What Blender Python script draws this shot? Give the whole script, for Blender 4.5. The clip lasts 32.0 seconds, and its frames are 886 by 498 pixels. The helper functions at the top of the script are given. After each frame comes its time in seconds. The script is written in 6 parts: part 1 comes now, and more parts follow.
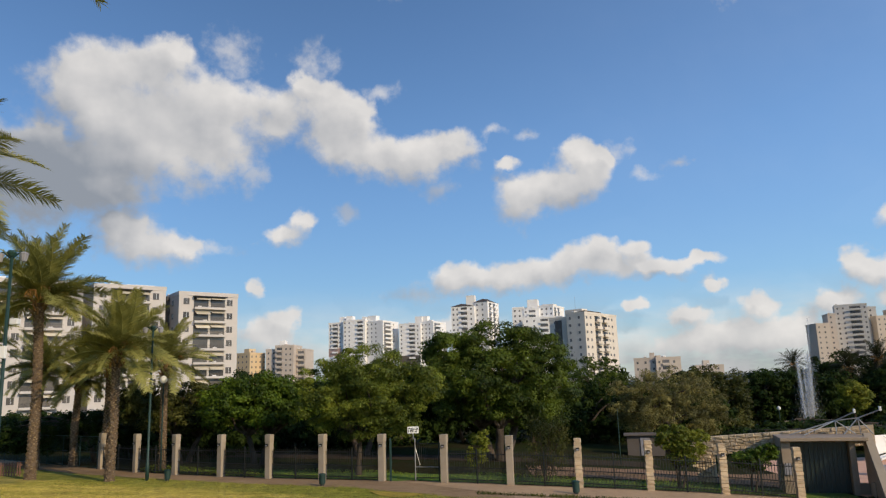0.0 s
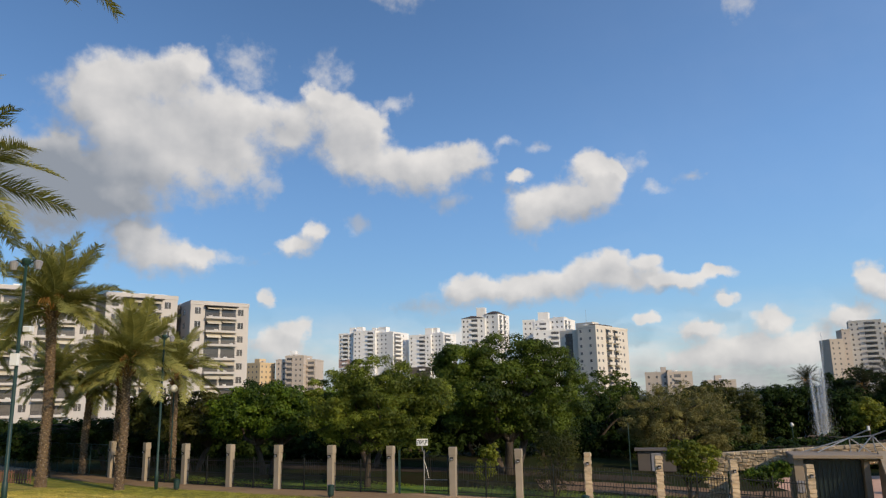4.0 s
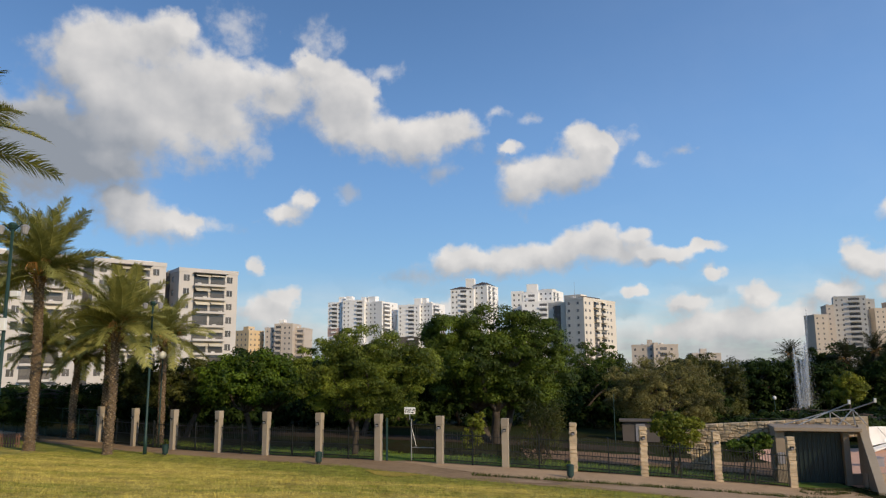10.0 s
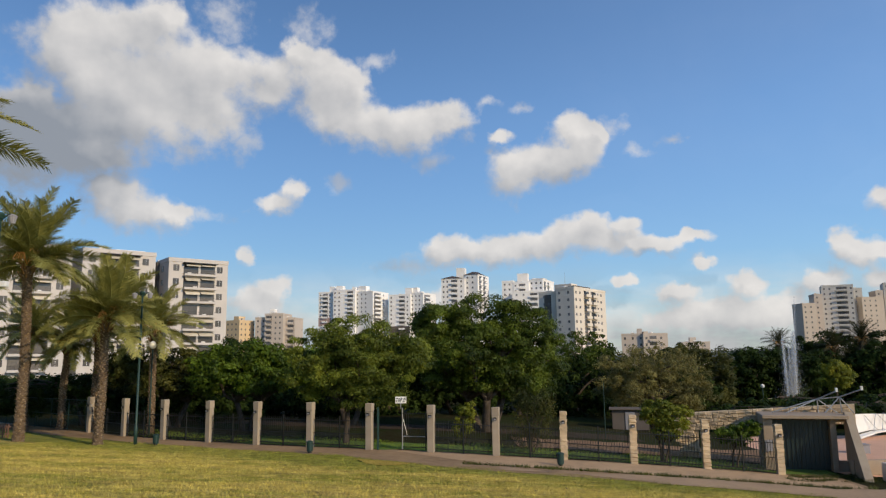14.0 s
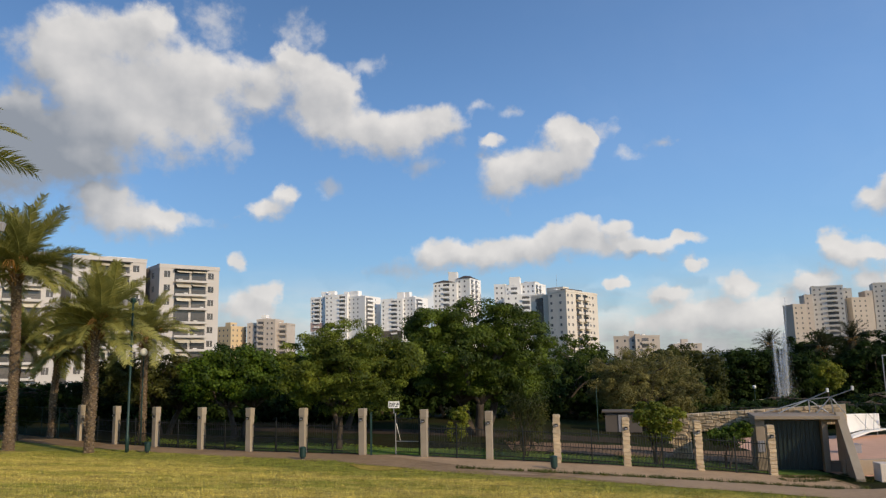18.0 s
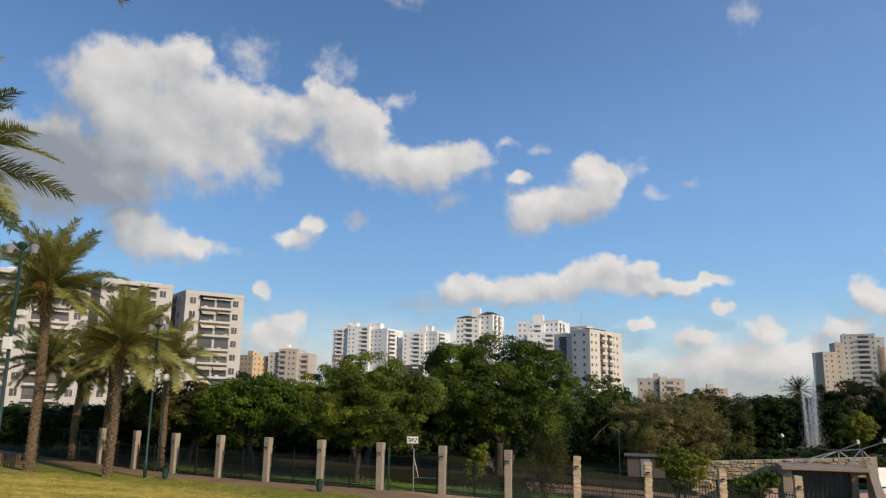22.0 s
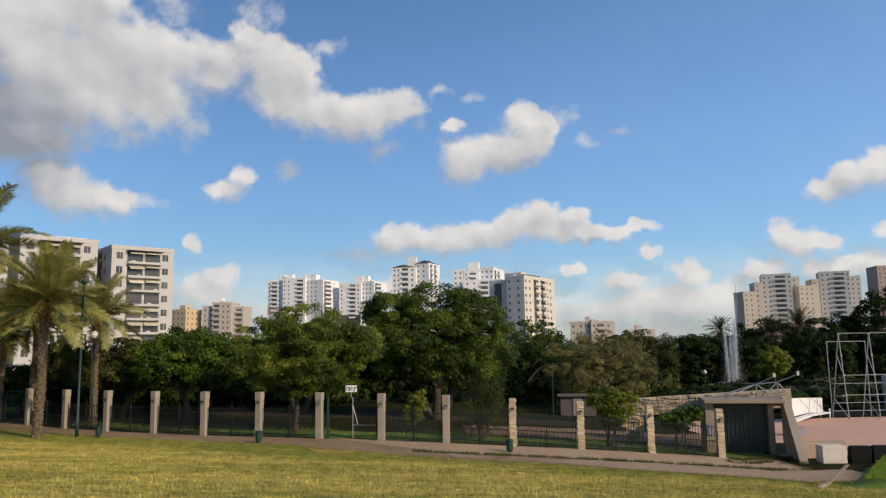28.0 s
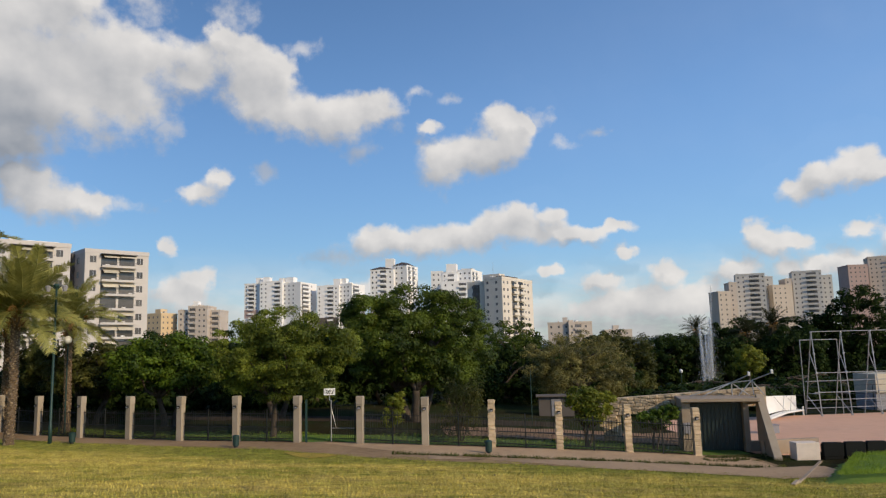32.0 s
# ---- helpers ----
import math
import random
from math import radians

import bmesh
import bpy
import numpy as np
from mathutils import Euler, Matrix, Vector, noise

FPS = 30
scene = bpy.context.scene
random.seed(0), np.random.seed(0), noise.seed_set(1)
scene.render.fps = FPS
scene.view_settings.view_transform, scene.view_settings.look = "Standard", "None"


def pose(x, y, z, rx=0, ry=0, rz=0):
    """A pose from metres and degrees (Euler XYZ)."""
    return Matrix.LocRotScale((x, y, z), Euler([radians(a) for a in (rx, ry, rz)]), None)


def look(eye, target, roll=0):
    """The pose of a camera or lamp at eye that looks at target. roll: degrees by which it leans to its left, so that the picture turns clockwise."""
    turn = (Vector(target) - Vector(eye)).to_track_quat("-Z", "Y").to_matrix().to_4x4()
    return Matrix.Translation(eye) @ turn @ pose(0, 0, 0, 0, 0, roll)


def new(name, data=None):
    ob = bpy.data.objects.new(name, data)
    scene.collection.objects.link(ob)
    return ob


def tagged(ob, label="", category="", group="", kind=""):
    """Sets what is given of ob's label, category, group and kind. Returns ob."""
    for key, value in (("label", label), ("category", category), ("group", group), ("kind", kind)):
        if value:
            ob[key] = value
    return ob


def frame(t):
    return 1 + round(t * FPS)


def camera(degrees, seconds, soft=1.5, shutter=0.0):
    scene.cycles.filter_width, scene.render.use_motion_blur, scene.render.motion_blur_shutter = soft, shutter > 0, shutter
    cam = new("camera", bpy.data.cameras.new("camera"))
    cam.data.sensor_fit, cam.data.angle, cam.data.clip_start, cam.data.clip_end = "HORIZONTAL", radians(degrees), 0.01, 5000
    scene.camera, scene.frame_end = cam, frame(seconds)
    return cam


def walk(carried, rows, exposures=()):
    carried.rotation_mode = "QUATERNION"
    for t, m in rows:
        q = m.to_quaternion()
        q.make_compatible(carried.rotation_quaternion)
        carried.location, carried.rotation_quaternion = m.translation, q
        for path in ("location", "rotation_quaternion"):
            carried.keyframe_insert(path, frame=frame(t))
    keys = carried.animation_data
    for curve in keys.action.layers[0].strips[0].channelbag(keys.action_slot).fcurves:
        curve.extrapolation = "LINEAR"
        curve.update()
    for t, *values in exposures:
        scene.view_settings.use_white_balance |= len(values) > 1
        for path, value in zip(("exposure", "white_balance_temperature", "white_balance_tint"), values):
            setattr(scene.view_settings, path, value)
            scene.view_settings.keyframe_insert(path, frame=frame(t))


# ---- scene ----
# ---- camera: held by hand at one spot, turning slowly to the right ----
cam = camera(62.0, 32.0, 1.25)
EYE = 4.14
# seconds, yaw, pitch, roll in degrees
PATH = [
    (0.0, 1.02, 10.86, -1.86), (0.5, 1.01, 11.52, -1.67), (1.0, 0.95, 11.47, -2.59), (1.5, 0.43, 11.57, -2.14),
    (2.0, 0.46, 11.22, -2.1), (2.5, 0.99, 11.55, -3.28), (4.5, 1.84, 11.79, -0.63), (5.0, 0.78, 9.88, -1.38),
    (5.5, 0.34, 8.77, -2.18), (6.0, 0.69, 9.0, -2.37), (6.5, 0.51, 9.23, -2.09), (7.0, 0.92, 9.27, -1.48),
    (7.5, 1.14, 9.44, -1.68), (8.0, 0.8, 9.56, -1.45), (8.5, 0.94, 9.92, -1.27), (9.0, 0.83, 9.97, -1.05),
    (9.5, 0.61, 9.44, -0.69), (10.0, 1.1, 9.5, -0.51), (10.5, 0.89, 9.46, -0.5), (11.0, 0.79, 9.3, -0.53),
    (11.5, 0.54, 9.67, -0.85), (12.0, 0.36, 9.44, -0.76), (12.5, 0.13, 9.29, -0.89), (13.0, -0.09, 9.07, -0.93),
    (13.5, 0.21, 8.71, -0.53), (14.0, 0.38, 8.68, -0.67), (14.5, -0.12, 8.62, -0.58), (16.5, -0.07, 9.17, -1.01),
    (17.0, -0.22, 9.0, -1.22), (17.5, -0.31, 8.7, -1.53), (18.0, -0.27, 8.99, -1.24), (18.5, -0.35, 9.28, -1.5),
    (19.0, -0.25, 9.43, -1.42), (19.5, -0.28, 9.71, -1.8), (20.0, -0.83, 9.68, -1.46), (20.5, -1.04, 9.57, -1.37),
    (21.0, 0.6, 11.82, -0.98), (21.5, 0.36, 12.74, 0.97), (22.0, 1.65, 11.7, 0.85), (22.5, 0.63, 9.75, -0.29),
    (23.0, 0.03, 10.11, -0.69), (23.5, -0.59, 7.1, -1.42), (24.0, -4.27, 9.03, -0.24), (24.5, -2.64, 9.59, 1.07),
    (26.5, -3.27, 10.03, 0.73), (27.0, -3.47, 9.31, -0.96), (27.5, -4.09, 8.98, 0.06), (28.0, -3.44, 7.74, -0.99),
    (28.5, -4.15, 7.16, -0.76), (29.0, -4.39, 7.28, -1.08), (29.5, -4.83, 7.13, -1.74), (30.0, -4.86, 7.71, -1.75),
    (30.5, -5.5, 7.37, -2.27), (31.0, -5.36, 7.38, -1.37), (31.5, -5.58, 7.4, -1.9), (32.0, -5.17, 7.84, -1.54),
]
walk(cam, [(t, pose(0, 0, EYE, 90 + p, 0, y) @ pose(0, 0, 0, 0, 0, r)) for t, y, p, r in PATH])

# ---- light ----
SUN_AZ, SUN_EL = 134.0, 25.0  # degrees to the right of straight ahead, and above the horizon
sun = new("sun", bpy.data.lights.new("sun", "SUN"))
sun.data.energy, sun.data.angle, sun.data.color = 3.25, radians(0.6), (1.0, 0.79, 0.51)
_s = Vector((math.sin(radians(SUN_AZ)) * math.cos(radians(SUN_EL)), math.cos(radians(SUN_AZ)) * math.cos(radians(SUN_EL)), math.sin(radians(SUN_EL))))
sun.matrix_world = look(_s * 50, (0, 0, 0))
scene.view_settings.exposure = 0.0


class Nodes:
    """Short hand for node trees."""

    def __init__(self, tree):
        self.tree = tree
        tree.nodes.clear()

    def add(self, kind, **props):
        n = self.tree.nodes.new(kind)
        for k, v in props.items():
            if k == "blend_type": n.blend_type = v
            elif k == "operation": n.operation = v
            elif k == "data_type": n.data_type = v
            elif k == "use_clamp": n.use_clamp = v
            elif k == "sky_type": n.sky_type = v
        return n

    def put(self, socket, value):
        if isinstance(value, bpy.types.NodeSocket):
            self.tree.links.new(value, socket)
        elif value is not None:
            socket.default_value = value

    def math(self, op, a, b=None, c=None, clamp=False):
        n = self.add("ShaderNodeMath", operation=op, use_clamp=clamp)
        for s, v in zip(n.inputs, (a, b, c)):
            self.put(s, v)
        return n.outputs[0]

    def vec(self, op, a, b=None):
        n = self.add("ShaderNodeVectorMath", operation=op)
        self.put(n.inputs[0], a)
        self.put(n.inputs[1], b)
        return n.outputs["Value"] if op in ("LENGTH", "DOT_PRODUCT", "DISTANCE") else n.outputs[0]

    def noise(self, v, scale, detail=4.0, rough=0.55, dist=0.0):
        n = self.add("ShaderNodeTexNoise")
        self.put(n.inputs["Vector"], v)
        self.put(n.inputs["Scale"], scale)
        self.put(n.inputs["Detail"], detail)
        self.put(n.inputs["Roughness"], rough)
        self.put(n.inputs["Distortion"], dist)
        return n.outputs["Fac"]

    def ramp(self, f, lo, hi):
        n = self.add("ShaderNodeMapRange")
        n.interpolation_type = "SMOOTHSTEP"
        self.put(n.inputs["Value"], f)
        self.put(n.inputs["From Min"], lo)
        self.put(n.inputs["From Max"], hi)
        return n.outputs[0]

    def mix(self, f, a, b, mode="MIX"):
        n = self.add("ShaderNodeMix", data_type="RGBA", blend_type=mode)
        self.put(n.inputs[0], f)
        self.put(n.inputs[6], (*a, 1) if isinstance(a, tuple) and len(a) == 3 else a)
        self.put(n.inputs[7], (*b, 1) if isinstance(b, tuple) and len(b) == 3 else b)
        return n.outputs[2]

    def xyz(self, x, y, z):
        n = self.add("ShaderNodeCombineXYZ")
        for s, v in zip(n.inputs, (x, y, z)):
            self.put(s, v)
        return n.outputs[0]


# ---- sky: clear blue with scattered evening cumulus ----
world = bpy.data.worlds.new("world")
scene.world = world
world.use_nodes = True
W = Nodes(world.node_tree)
sky = W.add("ShaderNodeTexSky", sky_type="NISHITA")
sky.sun_disc, sky.sun_elevation, sky.sun_rotation = False, radians(SUN_EL), radians(SUN_AZ)
sky.air_density, sky.dust_density, sky.ozone_density = 1.0, 0.2, 4.5
SKY, CLOUD = 0.122, 0.80
g = W.add("ShaderNodeTexCoord").outputs["Generated"]
sep = W.add("ShaderNodeSeparateXYZ")
W.put(sep.inputs[0], g)
az = W.math("MULTIPLY", W.math("ARCTAN2", sep.outputs[0], sep.outputs[1]), 57.2958)
el = W.math("MULTIPLY", W.math("ARCSINE", sep.outputs[2]), 57.2958)
flat = W.xyz(W.math("SUBTRACT", az, 0.25), W.math("SUBTRACT", el, 0.2), 0.0)
# cloud puffs: azimuth, elevation, half width, half height in degrees
GREAT_CLOUD = [(-28.5, 22.3, 2.5, 2.1), (-24.7, 23.4, 3.5, 1.7), (-22.1, 24.6, 1.7, 1.1), (-18.2, 21.5, 3.5, 1.8), (-23.0, 19.9, 5.8, 2.7), (-19.3, 17.9, 2.9, 2.1), (-24.8, 17.3, 4.1, 2.3), (-29.2, 21.0, 1.4, 1.3), (-27.2, 20.0, 2.2, 1.7), (-29.5, 16.2, 3.8, 2.0), (-31.0, 14.1, 3.7, 2.2), (-27.2, 14.6, 3.6, 1.2), (-30.6, 18.2, 1.0, 0.9), (-34.1, 15.6, 3.4, 2.9)]
MIDDLE_CLOUD = [(-10.6, 22.3, 2.0, 1.3), (-9.5, 20.7, 2.2, 1.8), (-9.9, 18.9, 2.0, 1.3), (-7.8, 18.2, 2.2, 1.4), (-5.2, 17.8, 2.6, 1.5), (-2.5, 17.7, 2.4, 1.5), (-0.2, 18.5, 2.1, 1.2), (4.2, 17.2, 1.0, 0.5), (-7.7, 21.0, 1.2, 1.3), (-13.6, 21.2, 1.6, 1.3), (-12.2, 23.0, 1.2, 1.0), (-14.4, 19.6, 1.4, 0.9)]
HOOK_CLOUD = [(10.0, 17.5, 1.6, 1.1), (10.8, 16.0, 1.8, 1.3), (8.9, 15.3, 1.8, 1.2), (6.6, 14.8, 2.2, 1.5), (4.8, 14.3, 1.7, 1.6), (11.7, 17.0, 1.0, 0.8)]
LOW_CLOUDS = [(-12.1, 12.9, 1.0, 0.9), (-13.7, 11.8, 1.4, 0.7), (-25.5, 12.1, 1.7, 1.2), (-23.7, 10.9, 2.8, 1.4), (-21.1, 10.9, 1.6, 0.7), (-0.8, 8.2, 1.6, 1.1), (1.6, 8.3, 2.2, 1.1), (4.3, 8.4, 2.2, 1.0), (7.0, 8.7, 2.2, 1.1), (9.4, 9.4, 2.0, 1.3), (11.3, 10.1, 1.3, 1.1), (11.9, 8.7, 2.0, 1.0), (13.6, 9.8, 0.9, 0.7), (15.3, 8.4, 2.3, 0.7), (17.9, 8.8, 1.6, 0.4), (19.0, 6.9, 1.0, 0.6), (28.2, 7.6, 1.0, 1.0), (29.3, 6.9, 1.5, 0.9), (31.1, 6.7, 1.1, 0.7)]
EAST_CLOUDS = [(34.9, 11.6, 1.4, 1.1), (32.8, 11.0, 1.3, 0.9), (31.0, 10.2, 1.4, 0.8), (36.1, 11.1, 1.0, 0.8), (34.8, 7.4, 1.3, 0.6), (38.1, 11.0, 0.9, 0.7), (37.7, 6.6, 1.6, 0.9)]
FAR_CLOUDS = [(13.1, 5.6, 1.1, 0.5), (16.9, 4.7, 1.4, 0.8), (21.9, 5.1, 1.2, 0.9), (19.1, 2.8, 6.2, 1.4), (23.6, 3.0, 3.5, 1.5), (26.8, 5.1, 1.3, 0.8), (30.0, 5.0, 0.9, 0.8), (32.0, 4.9, 1.0, 0.8), (34.1, 4.9, 1.5, 1.2), (36.6, 4.1, 1.3, 1.1), (-13.7, 5.5, 1.4, 1.1), (-14.8, 4.2, 2.3, 1.4), (-15.7, 7.7, 0.7, 0.7), (-0.7, 4.5, 2.6, 1.0)]
WISPS = [(-11.2, 24.6, 1.7, 1.4), (-13.5, 20.8, 2.0, 1.9), (-15.8, 16.7, 0.8, 0.7), (-16.2, 16.0, 0.8, 1.0), (-1.5, 15.3, 1.3, 0.8), (-8.9, 13.5, 1.0, 0.9), (13.0, 17.3, 1.1, 0.8), (17.4, 15.9, 1.2, 0.4), (14.8, 15.4, 0.9, 0.5), (3.0, 19.5, 1.1, 0.4), (5.8, 19.2, 1.1, 0.4), (-17.7, 25.0, 2.1, 1.6), (-5.9, 22.7, 1.6, 0.7), (-19.1, 10.9, 2.0, 0.6), (-14.7, 19.4, 2.6, 1.2), (-3.3, 7.1, 3.1, 0.9), (-26.8, 12.8, 3.6, 0.9), (25.6, 4.8, 2.1, 0.9), (-5.3, 30.5, 1.9, 0.8), (22.3, 27.4, 1.1, 1.3), (27.0, 28.6, 2.3, 0.7)]


def drift(scale, detail, reach):
    """A pull that moves each direction a little, so that outlines billow."""
    n = W.add("ShaderNodeTexNoise")
    W.put(n.inputs["Vector"], flat)
    n.inputs["Scale"].default_value, n.inputs["Detail"].default_value = scale, detail
    return W.vec("MULTIPLY", W.vec("SUBTRACT", n.outputs["Color"], (0.5, 0.5, 0.5)), reach)


def heap(puffs, p):
    """How far out a direction lies in the merged puffs: 1 on the outline, less inside."""
    f = None
    for a, e, rx, ry in puffs:
        q = W.vec("MULTIPLY", W.vec("SUBTRACT", p, (a, e, 0.0)), (1 / rx, 1 / ry, 0.0))
        d = W.math("POWER", 0.2, W.vec("DOT_PRODUCT", q, q))
        f = d if f is None else W.math("ADD", f, d)
    return W.math("LOGARITHM", W.math("MAXIMUM", f, 1e-6), 0.2)


ALL_PUFFS = GREAT_CLOUD + MIDDLE_CLOUD + HOOK_CLOUD + LOW_CLOUDS + EAST_CLOUDS + FAR_CLOUDS
p = W.vec("ADD", W.vec("ADD", flat, drift(0.26, 2.0, (1.6, 1.1, 0.0))), drift(0.75, 5.0, (1.8, 1.5, 0.0)))
field = heap(ALL_PUFFS, p)
sunward = heap(ALL_PUFFS, W.vec("ADD", p, (0.7, 1.2, 0.0)))
fine = W.noise(flat, 0.7, 8.0, 0.6)
side = W.math("MINIMUM", W.math("MAXIMUM", W.math("SUBTRACT", sunward, field), -1.1), 1.3)
# crisp towards the sun, frayed on the far side and below
frayed = W.math("SUBTRACT", 1.0, W.ramp(side, -0.6, 0.7))
broad = W.math("MULTIPLY", W.math("SUBTRACT", W.noise(flat, 0.33, 4.0, 0.55), 0.5), 0.9)
dens = W.math("ADD", W.math("ADD", broad, 1.0), W.math("SUBTRACT", W.math("MULTIPLY", W.math("SUBTRACT", fine, 0.5), W.math("ADD", 0.75, W.math("MULTIPLY", frayed, 1.1))), W.math("SQRT", W.math("MAXIMUM", field, 0.0))))
puff = W.math("MULTIPLY", W.ramp(dens, W.math("SUBTRACT", -0.24, W.math("MULTIPLY", frayed, 0.36)), W.math("ADD", 0.42, W.math("MULTIPLY", frayed, 0.30))), 0.965)
wisp = W.math("SUBTRACT", W.math("ADD", 1.0, W.math("MULTIPLY", W.math("SUBTRACT", fine, 0.5), 2.6)), W.math("SQRT", W.math("MAXIMUM", heap(WISPS, p), 0.0)))
puff = W.math("MAXIMUM", puff, W.math("MULTIPLY", W.ramp(wisp, -0.35, 1.2), 0.62))
# a thin veil of haze and cloud low over the horizon
veil = W.math("MULTIPLY", W.math("SUBTRACT", 1.0, W.ramp(el, 0.5, 8.5)), W.math("ADD", 0.42, W.math("MULTIPLY", W.ramp(W.noise(W.vec("MULTIPLY", flat, (0.5, 1.6, 1.0)), 0.35, 5.0, 0.6), 0.32, 0.62), 0.55)))
cirrus = W.math("MULTIPLY", W.math("MULTIPLY", W.ramp(az, -8.0, 38.0), W.ramp(el, 4.0, 16.0)), W.math("MULTIPLY", W.noise(W.vec("MULTIPLY", flat, (0.6, 1.2, 1.0)), 0.16, 4.0, 0.55), 0.10))
alpha = W.math("MAXIMUM", puff, W.math("MAXIMUM", veil, cirrus))
# the side that faces the sun is white, the far side and the base are grey
relief = W.math("MULTIPLY", W.math("SUBTRACT", W.noise(flat, 0.3, 4.0, 0.45), W.noise(W.vec("ADD", flat, (0.7, 0.9, 0.0)), 0.3, 4.0, 0.45)), 0.8)
shade_at = W.vec("LENGTH", W.vec("MULTIPLY", W.vec("SUBTRACT", flat, (-31.5, 14.2, 0.0)), (1 / 9.0, 1 / 5.2, 0.0)))
shade = W.math("SUBTRACT", 1.0, W.ramp(shade_at, 0.35, 1.25))
lit = W.math("SUBTRACT", W.math("ADD", W.math("ADD", 0.58, relief), W.math("MULTIPLY", side, 0.24)), W.math("MULTIPLY", shade, 0.70), clamp=True)
ccol = W.mix(lit, (0.36, 0.39, 0.44), (1.0, 0.96, 0.92))
bg_sky, bg_cloud = W.add("ShaderNodeBackground"), W.add("ShaderNodeBackground")
# the blue is brighter on the sunny side and a little deeper low down
gain = W.math("MULTIPLY", W.math("ADD", 0.93, W.math("MULTIPLY", W.ramp(az, -20.0, 42.0), 0.58)), W.math("ADD", 0.74, W.math("MULTIPLY", W.ramp(el, 0.0, 20.0), 0.26)))
W.put(bg_sky.inputs[0], W.mix(1.0, sky.outputs[0], W.vec("MULTIPLY", W.xyz(gain, gain, gain), (0.93, 1.0, 1.05)), "MULTIPLY"))
bg_sky.inputs[1].default_value = SKY
W.put(bg_cloud.inputs[0], ccol)
bg_cloud.inputs[1].default_value = CLOUD
mixw = W.add("ShaderNodeMixShader")
W.put(mixw.inputs[0], alpha)
W.put(mixw.inputs[1], bg_sky.outputs[0])
W.put(mixw.inputs[2], bg_cloud.outputs[0])
W.put(W.add("ShaderNodeOutputWorld").inputs[0], mixw.outputs[0])


# ---- materials ----
def surface(name, base, other=None, scale=3.0, rough=0.8, bump=0.0, bump_scale=30.0, metal=0.0, stain=None, spread=0.12, trans=0.0, stretch=(1, 1, 1), spec=0.4):
    """A principled surface with two scales of colour variation, relief, and a change from piece to piece."""
    m = bpy.data.materials.new(name)
    m.use_nodes = True
    N = Nodes(m.node_tree)
    out, b = N.add("ShaderNodeOutputMaterial"), N.add("ShaderNodeBsdfPrincipled")
    co = N.vec("MULTIPLY", N.add("ShaderNodeTexCoord").outputs["Object"], stretch)
    rnd = N.add("ShaderNodeObjectInfo").outputs["Random"]
    other = other or tuple(c * 0.72 for c in base)
    big = N.ramp(N.noise(co, scale * 0.23, 3.0), 0.35, 0.66)
    small = N.ramp(N.noise(co, scale * 2.1, 5.0, 0.65), 0.3, 0.72)
    col = N.mix(N.math("ADD", N.math("MULTIPLY", big, 0.55), N.math("MULTIPLY", small, 0.45)), base, other)
    if stain:
        col = N.mix(N.math("MULTIPLY", N.ramp(N.noise(co, scale * 0.6, 6.0, 0.7), 0.55, 0.8), 0.7), col, stain)
    k = N.math("ADD", 1.0 - spread, N.math("MULTIPLY", rnd, 2 * spread))
    col = N.mix(1.0, col, N.xyz(k, k, k), "MULTIPLY")
    N.put(b.inputs["Base Color"], col)
    N.put(b.inputs["Roughness"], N.math("ADD", rough - 0.06, N.math("MULTIPLY", small, 0.12), clamp=True))
    b.inputs["Metallic"].default_value = metal
    b.inputs["Specular IOR Level"].default_value = spec
    if bump:
        bp = N.add("ShaderNodeBump")
        bp.inputs["Strength"].default_value = bump
        bp.inputs["Distance"].default_value = 0.05
        N.put(bp.inputs["Height"], N.noise(co, bump_scale, 5.0, 0.65))
        N.put(b.inputs["Normal"], bp.outputs[0])
    if trans:
        t, mx = N.add("ShaderNodeBsdfTranslucent"), N.add("ShaderNodeMixShader")
        N.put(t.inputs[0], col)
        mx.inputs[0].default_value = trans
        N.put(mx.inputs[1], b.outputs[0])
        N.put(mx.inputs[2], t.outputs[0])
        N.put(out.inputs[0], mx.outputs[0])
    else:
        N.put(out.inputs[0], b.outputs[0])
    return m


def leafy(name, dark, light, trans=0.25, scale=0.55, stretch=(1, 1, 1), gloss=0.3):
    """Leaves: colour changes from leaf to leaf and from bough to bough."""
    m = bpy.data.materials.new(name)
    m.use_nodes = True
    N = Nodes(m.node_tree)
    out, b = N.add("ShaderNodeOutputMaterial"), N.add("ShaderNodeBsdfPrincipled")
    isl = N.add("ShaderNodeNewGeometry").outputs["Random Per Island"]
    co = N.vec("MULTIPLY", N.add("ShaderNodeTexCoord").outputs["Object"], stretch)
    bough = N.ramp(N.noise(co, scale, 3.0), 0.35, 0.68)
    col = N.mix(N.math("ADD", N.math("MULTIPLY", isl, 0.32), N.math("MULTIPLY", bough, 0.62)), dark, light)
    N.put(b.inputs["Base Color"], col)
    b.inputs["Roughness"].default_value, b.inputs["Specular IOR Level"].default_value = 0.6, gloss
    t, mx = N.add("ShaderNodeBsdfTranslucent"), N.add("ShaderNodeMixShader")
    N.put(t.inputs[0], col)
    mx.inputs[0].default_value = trans
    N.put(mx.inputs[1], b.outputs[0])
    N.put(mx.inputs[2], t.outputs[0])
    N.put(out.inputs[0], mx.outputs[0])
    return m


